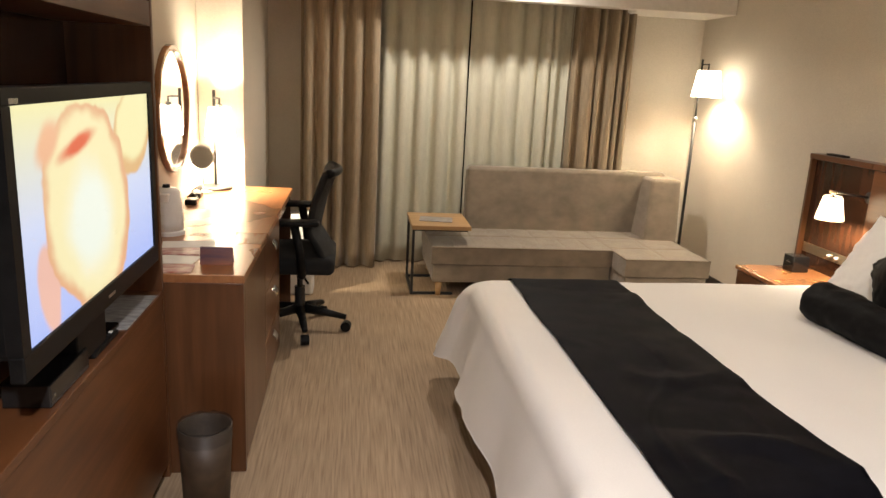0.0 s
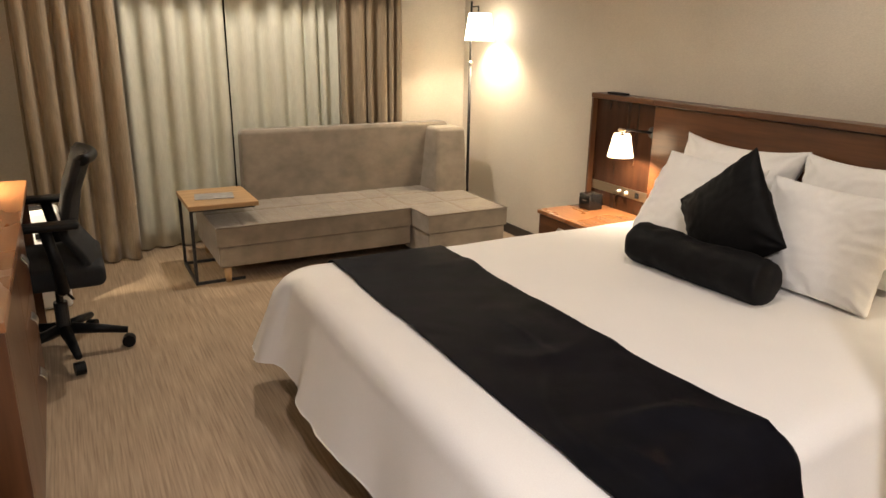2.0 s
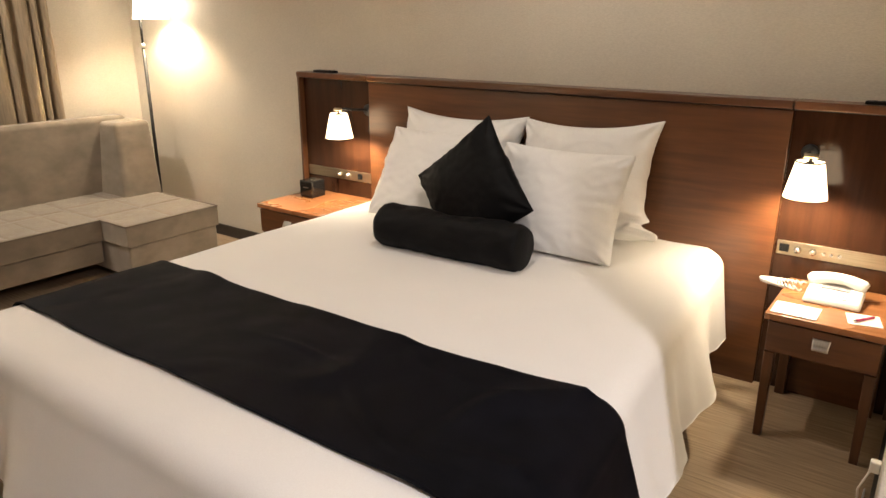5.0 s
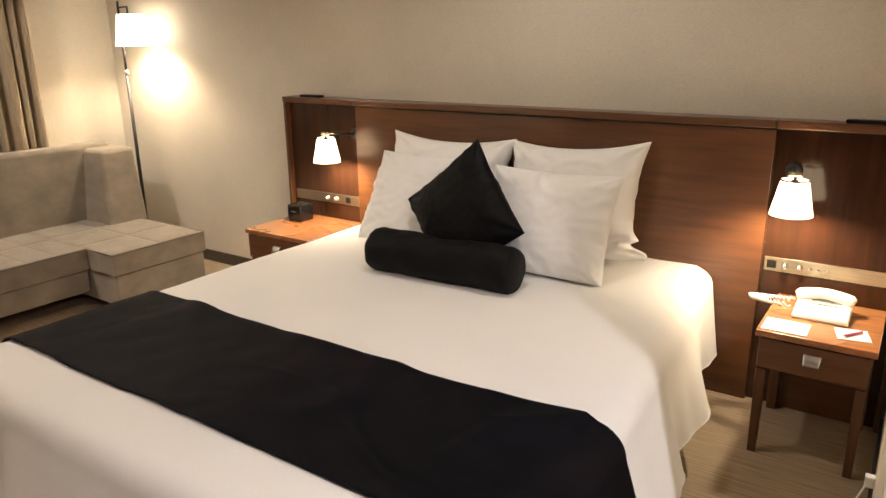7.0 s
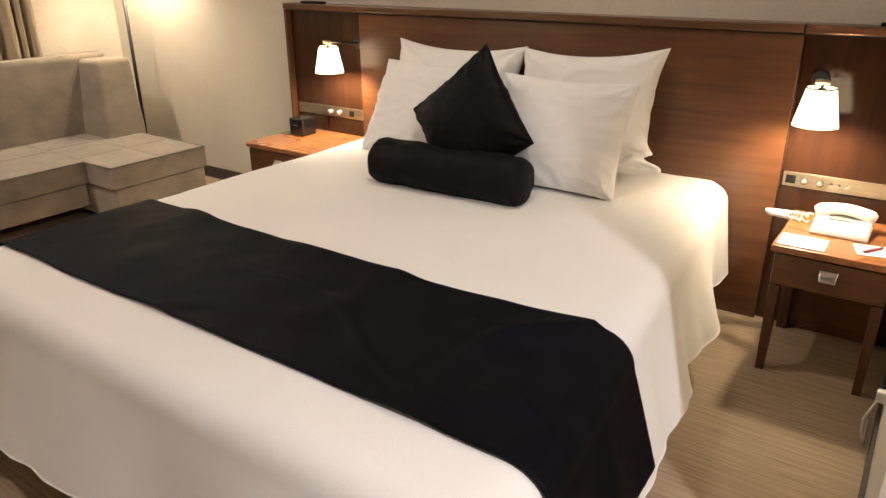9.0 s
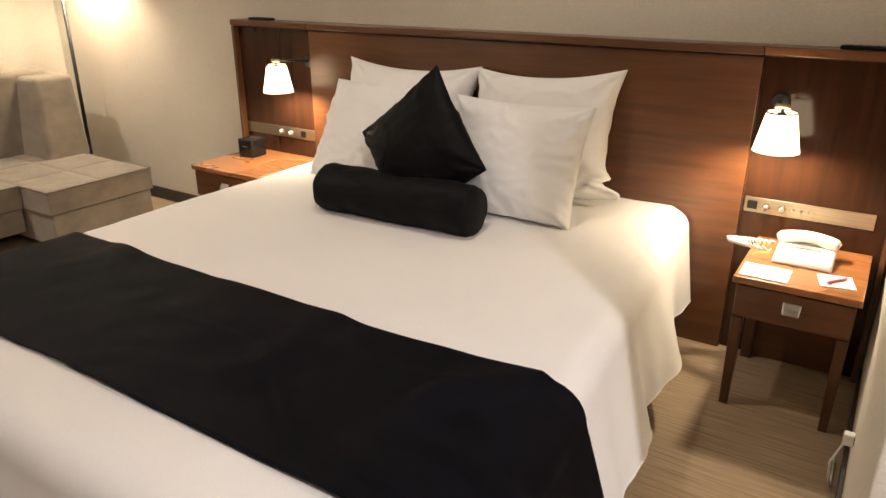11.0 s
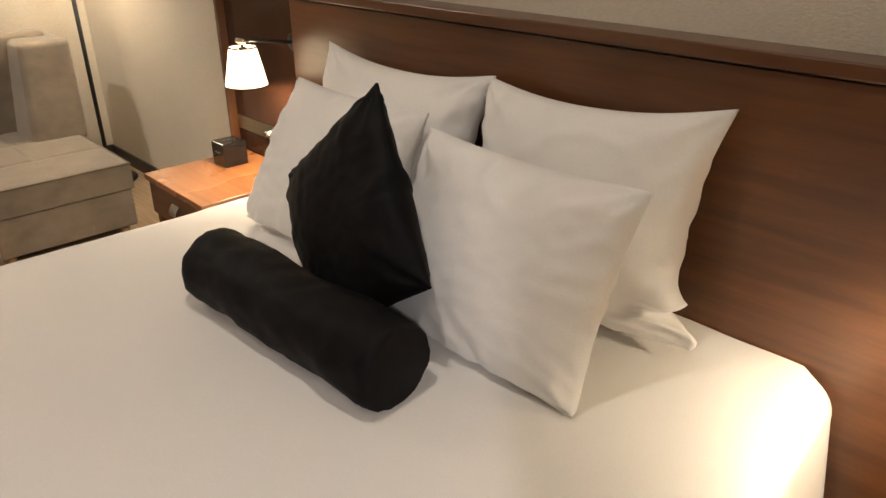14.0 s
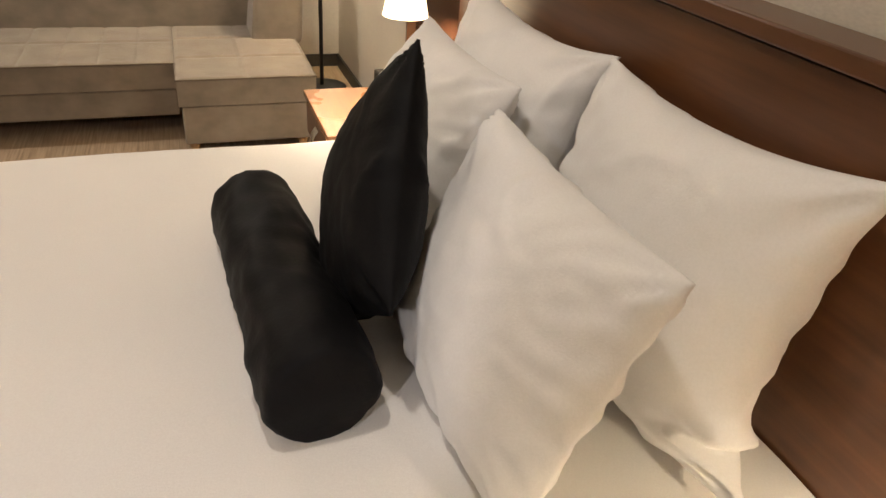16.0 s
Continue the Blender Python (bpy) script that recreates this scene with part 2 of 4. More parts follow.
def tube(points, r, n=10, bm=None):
    """A round bar along a line of points."""
    bm = bm or bmesh.new()
    pts = [Vector(p) for p in points]
    rings = []
    side = None
    for i, p in enumerate(pts):
        d = (pts[min(i + 1, len(pts) - 1)] - pts[max(i - 1, 0)]).normalized()
        if side is None:
            side = d.cross(Vector((0.3, 0.2, 1)) if abs(d.z) < 0.9 else Vector((1, 0, 0))).normalized()
        side = (side - d * side.dot(d)).normalized()
        up = d.cross(side)
        rr = r[i] if isinstance(r, (list, tuple)) else r
        rings.append([bm.verts.new(p + rr * (math.cos(2 * math.pi * k / n) * side + math.sin(2 * math.pi * k / n) * up)) for k in range(n)])
    for a, b in zip(rings, rings[1:]):
        for k in range(n):
            bm.faces.new((a[k], a[(k + 1) % n], b[(k + 1) % n], b[k]))
    bm.faces.new(rings[0][::-1])
    bm.faces.new(rings[-1])
    return bm


def frustum(b, t, z0, z1, bevel=0.01, seg=3):
    """A block with the plan b = (x0, x1, y0, y1) below and t above."""
    bm = bmesh.new()
    lo = [bm.verts.new((x, y, z0)) for x, y in ((b[0], b[2]), (b[1], b[2]), (b[1], b[3]), (b[0], b[3]))]
    hi = [bm.verts.new((x, y, z1)) for x, y in ((t[0], t[2]), (t[1], t[2]), (t[1], t[3]), (t[0], t[3]))]
    bm.faces.new(lo[::-1])
    bm.faces.new(hi)
    for i in range(4):
        j = (i + 1) % 4
        bm.faces.new((lo[i], lo[j], hi[j], hi[i]))
    if bevel:
        bmesh.ops.bevel(bm, geom=list(bm.edges), offset=bevel, segments=seg, affect="EDGES", profile=0.5)
    return bm


def sheet(fn, nu, nv):
    """A grid surface from fn(u, v), both 0 to 1."""
    bm = bmesh.new()
    g = [[bm.verts.new(fn(i / nu, j / nv)) for j in range(nv + 1)] for i in range(nu + 1)]
    for i in range(nu):
        for j in range(nv):
            bm.faces.new((g[i][j], g[i + 1][j], g[i + 1][j + 1], g[i][j + 1]))
    return bm


def rough_noise(x, y, z):
    return noise.noise(Vector((x, y, z)))


# ---- the room ----
XW, YW, XL, YN, ZC = 3.57, 6.56, -0.12, 1.735, 2.45


def structure():
    single("floor", box(-0.6, 3.8, -1.4, 6.8, -0.1, 0.0, 0), M_FLOOR, "beige and brown streaked carpet floor", kind="structure")
    single("ceiling", box(-0.6, 3.8, -1.4, 6.8, ZC, ZC + 0.1, 0), M_CEIL, "off-white painted ceiling", kind="structure")
    single("wall_east", box(XW, XW + 0.15, -1.4, 6.8, 0, ZC, 0), M_WALL, "beige woven wallpaper wall behind the bed", kind="structure")
    w = bmesh.new()
    add_box(w, -0.6, 0.75, YW, YW + 0.2, 0, ZC)
    add_box(w, 2.75, XW, YW, YW + 0.2, 0, ZC)
    add_box(w, 0.75, 2.75, YW, YW + 0.2, 2.1, ZC)
    add_box(w, 0.75, 2.75, YW, YW + 0.2, 0, 0.3)
    single("wall_north", w, M_WALL, "beige wallpaper wall round the window", kind="structure")
    single("wall_west", box(XL - 0.15, XL, -1.4, YW, 0, ZC, 0), M_WALL, "beige wallpaper wall behind the desk", kind="structure")
    single("wall_pillar", box(XL + 0.002, 0.143, 5.306, YW - 0.002, 0, ZC - 0.002, 0.004), M_WALL, "beige wallpapered pillar at the end of the desk", kind="structure")
    single("wall_near", box(1.95, XW - 0.002, -1.39, YN, 0, ZC - 0.002, 0.004), M_WALL, "beige wallpaper wall beside the nightstand", kind="structure")
    single("wall_south", box(-0.6, 1.95, -1.4, -1.25, 0, ZC - 0.002, 0), M_WALL, "beige wallpaper wall of the entrance", kind="structure")
    single("soffit", box(0.144, XW - 0.002, 6.08, 6.20, 2.02, ZC - 0.002, 0.003), M_CEIL, "off-white painted beam before the curtains", kind="structure")
    single("soffit_return", box(2.86, XW - 0.002, 6.202, YW - 0.002, 2.02, ZC - 0.002, 0.0), M_CEIL, "off-white painted beam end over the corner", kind="structure")
    b = bmesh.new()
    add_box(b, XW - 0.012, XW - 0.001, 4.83, YW - 0.001, 0, 0.075)
    add_box(b, 2.75, XW - 0.013, YW - 0.012, YW - 0.001, 0, 0.075)
    add_box(b, 1.96, XW - 0.12, YN + 0.001, YN + 0.012, 0, 0.075)
    add_box(b, 0.145, 0.75, YW - 0.012, YW - 0.001, 0, 0.075)
    single("baseboard", b, M_BASEB, "dark brown baseboard", kind="structure")
    win = tagged(new("window_1"), "dark night window behind sheer curtains", "window", kind="structure")
    win.location = (1.75, YW + 0.1, 1.2)
    part("pane", box(0.8, 2.7, YW + 0.09, YW + 0.10, 0.35, 2.05, 0), M_GLOSS, win)
    f = bmesh.new()
    for a in ((0.75, 0.80, 0.3, 2.1), (2.70, 2.75, 0.3, 2.1), (1.725, 1.775, 0.35, 2.05), (0.8, 2.7, 0.3, 0.35), (0.8, 2.7, 2.05, 2.1)):
        add_box(f, a[0], a[1], YW + 0.06, YW + 0.13, a[2], a[3])
    part("window_frame", f, M_METAL, win)


structure()


# ---- curtains ----
def curtain(name, x0, x1, y, z1, folds, depth, mat, label, seed, group):
    rnd = random.Random(seed)
    w = [0.45 + 1.1 * rnd.random() for _ in range(folds)]
    edges = [sum(w[:i]) / sum(w) for i in range(folds + 1)]
    amp = [0.75 + 0.5 * rnd.random() for _ in range(folds + 1)]

    def fn(u, v):
        k = max(i for i in range(folds) if edges[i] <= u + 1e-9)
        q = (u - edges[k]) / (edges[k + 1] - edges[k])
        s = math.sin(math.pi * 2 * q)
        s = math.copysign(abs(s) ** 0.75, s)
        a = depth * amp[k] * (0.75 + 0.35 * (1 - v))
        drift = 0.012 * rough_noise(u * 6 + seed, v * 1.6, seed) * (1 - v)
        return (x0 + u * (x1 - x0) + drift + 0.35 * depth * math.cos(2 * math.pi * q) * 0.5, y + a * s + 0.01 * rough_noise(u * 9, v * 2, seed), 0.012 + 0.012 * rough_noise(u * 14, 0, seed) + v * (z1 - 0.012))

    bm = sheet(fn, folds * 14, 16)
    ob = single(name, bm, mat, label, "curtain", at=((x0 + x1) / 2, y, 0), smooth=True, group=group)
    mod = ob.modifiers.new("thick", "SOLIDIFY")
    mod.thickness = 0.003
    return ob


curtain("curtain", 0.40, 0.967, 6.27, 2.43, 5, 0.045, M_CURTAIN, "drawn-back beige brown blackout curtain with deep folds", 3, "blackout curtains")
curtain("curtain", 2.44, 2.945, 6.43, 2.43, 6, 0.034, M_CURTAIN, "bunched beige brown blackout curtain beside the sofa", 8, "blackout curtains")
curtain("sheer_curtain", 0.93, 1.650, 6.47, 2.43, 5, 0.032, M_SHEER, "closed white sheer curtain panel with soft folds", 5, "sheer curtains")
curtain("sheer_curtain", 1.664, 2.53, 6.475, 2.43, 6, 0.032, M_SHEER, "closed white sheer curtain panel behind the sofa", 6, "sheer curtains")


# ---- the bed ----
BX0, BX1, BY0, BY1, BZ = 1.335, 3.472, 2.388, 4.145, 0.542
RB = 0.075


def skirt_wave(x, y, d):
    return d * (0.15 * rough_noise(x * 3.6, y * 3.6, 0.3) + 0.05 * rough_noise(x * 9, y * 9, 2.1))


def side_profile(s):
    """How far out and how far down the cover has gone s metres past the edge of its flat top."""
    q = RB * math.pi / 2
    if s < q:
        return RB * math.sin(s / RB), RB * (1 - math.cos(s / RB))
    return RB + 0.26 * (s - q), RB + (s - q)


def near_slant(x, y):
    """The cover hangs a little wider on its near side towards the foot."""
    k = min(1.0, max(0.0, ((BY0 + BY1) / 2 - y) / ((BY1 - BY0) / 2)))
    return -0.205 * k * (BX1 - x) / (BX1 - BX0)


def bed_top(x, y):
    sag = 0.006 * rough_noise(x * 2.2, y * 2.2, 5) + 0.0025 * rough_noise(x * 9, y * 9, 1)
    return BZ + sag


def cover_bm():
    bm = bmesh.new()
    rc = 0.10
    x0, x1, y0, y1 = BX0 + RB, BX1, BY0 + RB, BY1 - RB
    loop = []
    n = 60

    def line(a, b, k, nx, ny):
        for i in range(k):
            t = i / k
            loop.append((a[0] + (b[0] - a[0]) * t, a[1] + (b[1] - a[1]) * t, nx, ny))

    def corner(cx, cy, a0, k=14):
        for i in range(k):
            a = radians(a0 + 90 * i / k)
            loop.append((cx + rc * math.cos(a), cy + rc * math.sin(a), math.cos(a), math.sin(a)))

    line((x1, y1), (x0 + rc, y1), 90, 0, 1)
    corner(x0 + rc, y1 - rc, 90)
    line((x0, y1 - rc), (x0, y0 + rc), 80, -1, 0)
    corner(x0 + rc, y0 + rc, 180)
    line((x0 + rc, y0), (x1, y0), 90, 0, -1)
    line((x1, y0), (x1, y1), 70, 1, 0)
    cx, cy = (x0 + x1) / 2, (y0 + y1) / 2
    rings = []
    for k in range(1, 25):
        f = k / 24
        rings.append([bm.verts.new((cx + (p[0] - cx) * f, cy + (p[1] - cy) * f, bed_top(cx + (p[0] - cx) * f, cy + (p[1] - cy) * f))) for p in loop])
    ends = [i / 26 for i in range(1, 27)]
    for e in ends:
        ring = []
        for (px, py, nx, ny) in loop:
            hang = 0.40 + 0.02 * rough_noise(px * 3, py * 3, 9)
            if nx > 0.5:
                hang = 0.10
            both = max(0.0, -nx) * abs(ny)
            s = e * (hang + 0.05 * both)
            o, d = side_profile(s)
            if abs(ny) > 0.9 and o > RB:
                o = RB + (o - RB) * (1 - 0.35 * max(0.0, (px - 2.2) / 1.25))
            if nx > 0.5:
                o *= 0.1
            deep = max(0.0, s - 0.1)
            wav = skirt_wave(px, py, deep * 1.3) if nx <= 0.5 else 0
            pleat = 0.16 * deep * both * math.sin(9.0 * math.atan2(ny, -nx)) if both > 0.02 else 0
            r = o + wav + pleat + 0.15 * both * min(1.0, s / 0.14)
            ring.append(bm.verts.new((px + nx * r, py + ny * r, bed_top(px, py) - d)))
        rings.append(ring)
    for ring in rings:
        for v in ring:
            v.co.y += near_slant(v.co.x, v.co.y)
    hem = [tuple(v.co) for v, p in zip(rings[-1], loop) if p[2] <= 0.5]
    m = len(loop)
    c = bm.verts.new((cx, cy, bed_top(cx, cy)))
    for i in range(m):
        bm.faces.new((c, rings[0][i], rings[0][(i + 1) % m]))
    for a, b in zip(rings, rings[1:]):
        for i in range(m):
            bm.faces.new((a[i], b[i], b[(i + 1) % m], a[(i + 1) % m]))
    return bm, hem


def bed():
    b = thing("bed", (BX0 + BX1) / 2, (BY0 + BY1) / 2, 0, "double bed base on short legs against the headboard", "bed")
    part("bed_base", box(BX0 + 0.07, BX1 - 0.01, BY0 + 0.09, BY1 - 0.09, 0.10, 0.28, 0.01), M_BASEB, b, "dark bed base")
    part("mattress", box(BX0 + 0.05, BX1 - 0.01, BY0 + 0.05, BY1 - 0.05, 0.281, BZ - 0.045, 0.05, 4), M_SHEET, b, smooth=True)
    for x in (BX0 + 0.16, BX1 - 0.2):
        for y in (BY0 + 0.16, BY1 - 0.16):
            part("leg", lathe([(0.0, 0.0), (0.028, 0.0), (0.034, 0.101), (0, 0.101)], x, y, 0, 16), M_BLACK, b)
    cloth, hem = cover_bm()
    spread = single("bedspread", cloth, M_SHEET, "smooth white cotton bedspread hanging over the bed", "bedspread", at=((BX0 + BX1) / 2, (BY0 + BY1) / 2, BZ), smooth=True)
    part("hem", tube(hem, 0.0022, 6), M_SHEET, spread, "stitched white hem", smooth=True)
    ra, rb = 1.548, 2.066
    half = (BY1 - BY0) / 2 - RB
    over = 0.36

    def fn(u, v):
        x = ra + u * (rb - ra) + 0.008 * rough_noise(v * 7, 0, 3)
        s = (v * 2 - 1) * (half + over)
        yc = (BY0 + BY1) / 2
        ridge = 1 - abs(rough_noise(x * 2.4 + s * 1.5, s * 2.6 - x * 1.2, 7.7)) * 5
        fold = max(0, 1 - 9 * abs(rough_noise(x * 3.1 - s * 1.1, s * 1.4 + x * 2.3, 2.6)))
        crease = 0.018 * max(0, ridge) * max(0, 0.55 + rough_noise(x * 2, s * 2.2, 3.3)) + 0.010 * fold * max(0, 0.3 + rough_noise(x * 1.6, s * 1.7, 9.1)) + 0.006 * abs(rough_noise(x * 4 + s * 2, s * 4.5, 6)) + 0.002 * rough_noise(x * 12, s * 12, 1)
        if abs(s) < half:
            return (x, yc + s, bed_top(x, yc + s) + 0.006 + crease)
        o, d = side_profile(abs(s) - half)
        sg = 1 if s > 0 else -1
        py = yc + sg * half
        deep = max(0.0, abs(s) - half - 0.1)
        r = o + skirt_wave(x, py, deep * 1.3) + 0.007
        return (x, py + sg * r, bed_top(x, py) - d + 0.005 + crease * 0.3)

    def slanted(u, v):
        p = fn(u, v)
        return (p[0], p[1] + near_slant(p[0], p[1]), p[2])

    ob = single("bed_runner", sheet(slanted, 60, 220), M_RUNNER, "black velour bed runner laid across the bedspread", "bed runner", at=((ra + rb) / 2, (BY0 + BY1) / 2, BZ), smooth=True)
    mod = ob.modifiers.new("thick", "SOLIDIFY")
    mod.thickness, mod.offset = 0.004, 1.0
    for u in (0.0, 1.0):
        part("hem", tube([Vector(slanted(u, k / 120)) + Vector((0, 0, 0.002)) for k in range(121)], 0.0032, 6), M_RUNNER, ob, "stitched black edge of the runner", smooth=True)


bed()


def cushion_bm(w, h, puff, seed, pinch=0.06, wrinkle=0.010, power=0.5, crumple=0):
    """A stuffed square case in its own x (width) and z (height), fat along y."""
    bm = bmesh.new()
    n = 56
    top, bot = {}, {}
    for i in range(n + 1):
        for j in range(n + 1):
            u, v = i / n * 2 - 1, j / n * 2 - 1
            fat = max(0.0, (1 - u * u) * (1 - v * v)) ** power
            sx = 1 - pinch * (1 - abs(v) ** 2.2) * abs(u) ** 3
            sz = 1 - pinch * (1 - abs(u) ** 2.2) * abs(v) ** 3
            blunt = 1 - 0.02 * (u * v) ** 8
            x, z = u * w / 2 * sx * blunt, v * h / 2 * sz * blunt
            edge = min(1.0, 5 * fat)
            radial = math.atan2(v, u)
            q = u * 0.8 + v * 0.6
            ridge = max(0.0, 1 - 6 * abs(rough_noise(q * 1.4 + seed, (v - u) * 0.9, seed * 0.7)))
            wr = wrinkle * edge * (0.45 * rough_noise(u * 1.6 + seed, v * 1.6, 0.1) + 0.55 * ridge * max(abs(u), abs(v)) ** 2 + 0.12 * rough_noise(u * 8, v * 8, seed) + 0.8 * max(abs(u), abs(v)) ** 4 * rough_noise(radial * 7, seed, 0.7))
            if crumple:
                k = math.exp(-((u - crumple) ** 2 + (v + 0.86) ** 2) / 0.09)
                wr += 0.030 * k * edge * math.sin(v * 22 + 6 * rough_noise(u * 3, v * 3, seed))
                z += 0.10 * k * h * max(0.0, -v)
                x -= crumple * 0.035 * k * math.sin(v * 15)
            tug = sum(math.exp(-((u - cu) ** 2 + (v - cv) ** 2) / 0.16) * math.sin(11 * math.atan2(v - cv, u - cu) + seed * 3) for cu in (-1.02, 1.02) for cv in (-1.02, 1.02))
            wr += 0.42 * wrinkle * edge * tug
            for side, d in ((1, top), (-1, bot)):
                d[i, j] = bm.verts.new((x, side * max(0.003, puff / 2 * fat + wr), z))
    for i in range(n):
        for j in range(n):
            bm.faces.new((top[i, j], top[i, j + 1], top[i + 1, j + 1], top[i + 1, j]))
            bm.faces.new((bot[i, j], bot[i + 1, j], bot[i + 1, j + 1], bot[i, j + 1]))
    rim = [(i, 0) for i in range(n)] + [(n, j) for j in range(n)] + [(i, n) for i in range(n, 0, -1)] + [(0, j) for j in range(n, 0, -1)]
    for a, b in zip(rim, rim[1:] + rim[:1]):
        bm.faces.new((top[a], top[b], bot[b], bot[a]))
    return bm


def pillow(name, w, h, puff, m, mat, label, category, seed, group="", **kw):
    bm = cushion_bm(w, h, puff, seed, **kw)
    inv = m.inverted()
    for v in bm.verts:
        p = m @ v.co
        low = BZ + 0.004 - p.z
        if low > -0.03:
            p.z = BZ + 0.004 + 0.03 * math.exp(-(low + 0.03) / 0.03)
            p.x -= 0.25 * max(0.0, low)
            v.co = inv @ p
    ob = single(name, bm, mat, label, category, smooth=True, group=group)
    ob.matrix_world = m
    ob.matrix_basis = m
    return ob


def leaned(x, y, z, lean, yaw=90, roll=0):
    """Stands facing -x; lean: degrees by which its top tips towards +x."""
    return Matrix.Translation((x, y, z)) @ pose(0, 0, 0, 0, lean, 0) @ pose(0, 0, 0, 0, 0, yaw) @ pose(0, 0, 0, 0, roll, 0)


GP = "white pillows on the bed"
pillow("pillow", 0.64, 0.53, 0.20, leaned(3.348, 2.968, 0.776, 15, roll=3), M_PILLOW, "white pillow with a crumpled corner standing against the wooden headboard", "pillow", 1, GP, pinch=0.16, wrinkle=0.022, crumple=-1)
pillow("pillow", 0.70, 0.53, 0.20, leaned(3.345, 3.615, 0.763, 15), M_PILLOW, "white pillow standing against the wooden headboard", "pillow", 2, GP, pinch=0.16, wrinkle=0.022)
pillow("pillow", 0.57, 0.455, 0.19, leaned(3.085, 2.965, 0.732, 23), M_PILLOW, "white pillow leaning on the pillow behind it", "pillow", 3, GP, pinch=0.075, wrinkle=0.021)
pillow("pillow", 0.57, 0.455, 0.19, leaned(3.150, 3.63, 0.742, 30), M_PILLOW, "white pillow leaning on the pillow behind it", "pillow", 4, GP, pinch=0.075, wrinkle=0.021)
pillow("cushion", 0.445, 0.445, 0.16, leaned(2.950, 3.268, 0.763, 13, yaw=83, roll=39), M_SATIN, "black satin square cushion standing on one corner", "cushion", 5, pinch=0.07, wrinkle=0.016)


def bolster():
    bm = bmesh.new()
    r, ln, nx, na = 0.090, 0.64, 60, 48
    rings = []
    for i in range(nx + 1):
        t = i / nx
        e = min(t, 1 - t) * ln
        k = 1.0 if e > 0.035 else math.sqrt(max(0.0, 1 - ((0.035 - e) / 0.035) ** 2)) * 0.14 + 0.86
        ring = []
        for a in range(na):
            an = 2 * math.pi * a / na
            rr = r * k * (1 + 0.07 * rough_noise(t * 6, math.cos(an) * 1.6, math.sin(an) * 1.6) + 0.045 * rough_noise(t * 14, math.cos(an) * 4, math.sin(an) * 4))
            z = rr * math.sin(an)
            z = max(z, -r * 0.86)
            fold = max(0.0, 1 - 7 * abs(rough_noise(t * 5 + an * 0.35, an * 1.1, 4.2)))
            rr *= 1 + 0.035 * fold
            dent = 0.018 * math.exp(-((t - 0.52) / 0.12) ** 2) * max(0, math.sin(an)) * max(0, math.cos(an) + 0.5)
            ring.append(bm.verts.new((rr * math.cos(an), (t - 0.5) * ln, z - dent)))
        rings.append(ring)
    for a, b in zip(rings, rings[1:]):
        for k in range(na):
            bm.faces.new((a[k], b[k], b[(k + 1) % na], a[(k + 1) % na]))
    bm.faces.new(rings[0])
    bm.faces.new(rings[-1][::-1])
    ob = single("bolster", bm, M_SATIN, "black satin bolster lying before the pillows", "bolster cushion", smooth=True)
    ob.matrix_basis = pose(2.786, 3.258, BZ + 0.0785, 0, 0, 3)
    for s in (-1, 1):
        ring = [(0.0885 * math.cos(2 * math.pi * k / 40), s * (ln / 2 - 0.012), max(-0.074, 0.0885 * math.sin(2 * math.pi * k / 40))) for k in range(41)]
        part("piping", tube(ring, 0.0035, 8), M_SATIN, ob, smooth=True)


bolster()


# ---- headboard ----
NB = 3.502


def headboard():
    h = thing("headboard", XW, 3.25, 0, "red-brown veneer headboard with a lamp niche at either end", "headboard")
    y0, y1, p2, p1 = 1.745, 4.80, 2.225, 4.275
    z = 1.145
    part("panel", box(3.478, XW - 0.002, p2, p1, 0.001, z - 0.036, 0.002), M_WOOD, h)
    for a, b in ((y0, p2 - 0.0015), (p2 + 0.0015, p1 - 0.0015), (p1 + 0.0015, y1)):
        part("cap", box(3.462, XW - 0.002, a, b, z - 0.030, z, 0.004), M_WOOD, h)
    part("shadow_gap", box(3.484, XW - 0.003, y0 + 0.03, y1 - 0.03, z - 0.0355, z - 0.0305, 0), M_GROOVE, h, "dark recessed joint")
    for a, b in ((y0 + 0.019, p2 - 0.002), (p1 + 0.002, y1 - 0.019)):
        part("niche_back", box(NB, XW - 0.002, a, b, 0.003, z - 0.036, 0), M_DARK, h, "dark brown niche back")
    for a, b in ((y0, y0 + 0.018), (y1 - 0.018, y1)):
        part("side_panel", box(3.468, XW - 0.002, a, b, 0.001, z - 0.031, 0.002), M_WOODY, h)
    for y in (p1, p2):
        g = 1 if y == p1 else -1
        part("panel_edge", box(3.480, NB - 0.0005, min(y, y + g * 0.0015), max(y, y + g * 0.0015), 0.01, z - 0.037, 0), M_POLISH, h, "polished dark panel edge")
    return h


headboard()


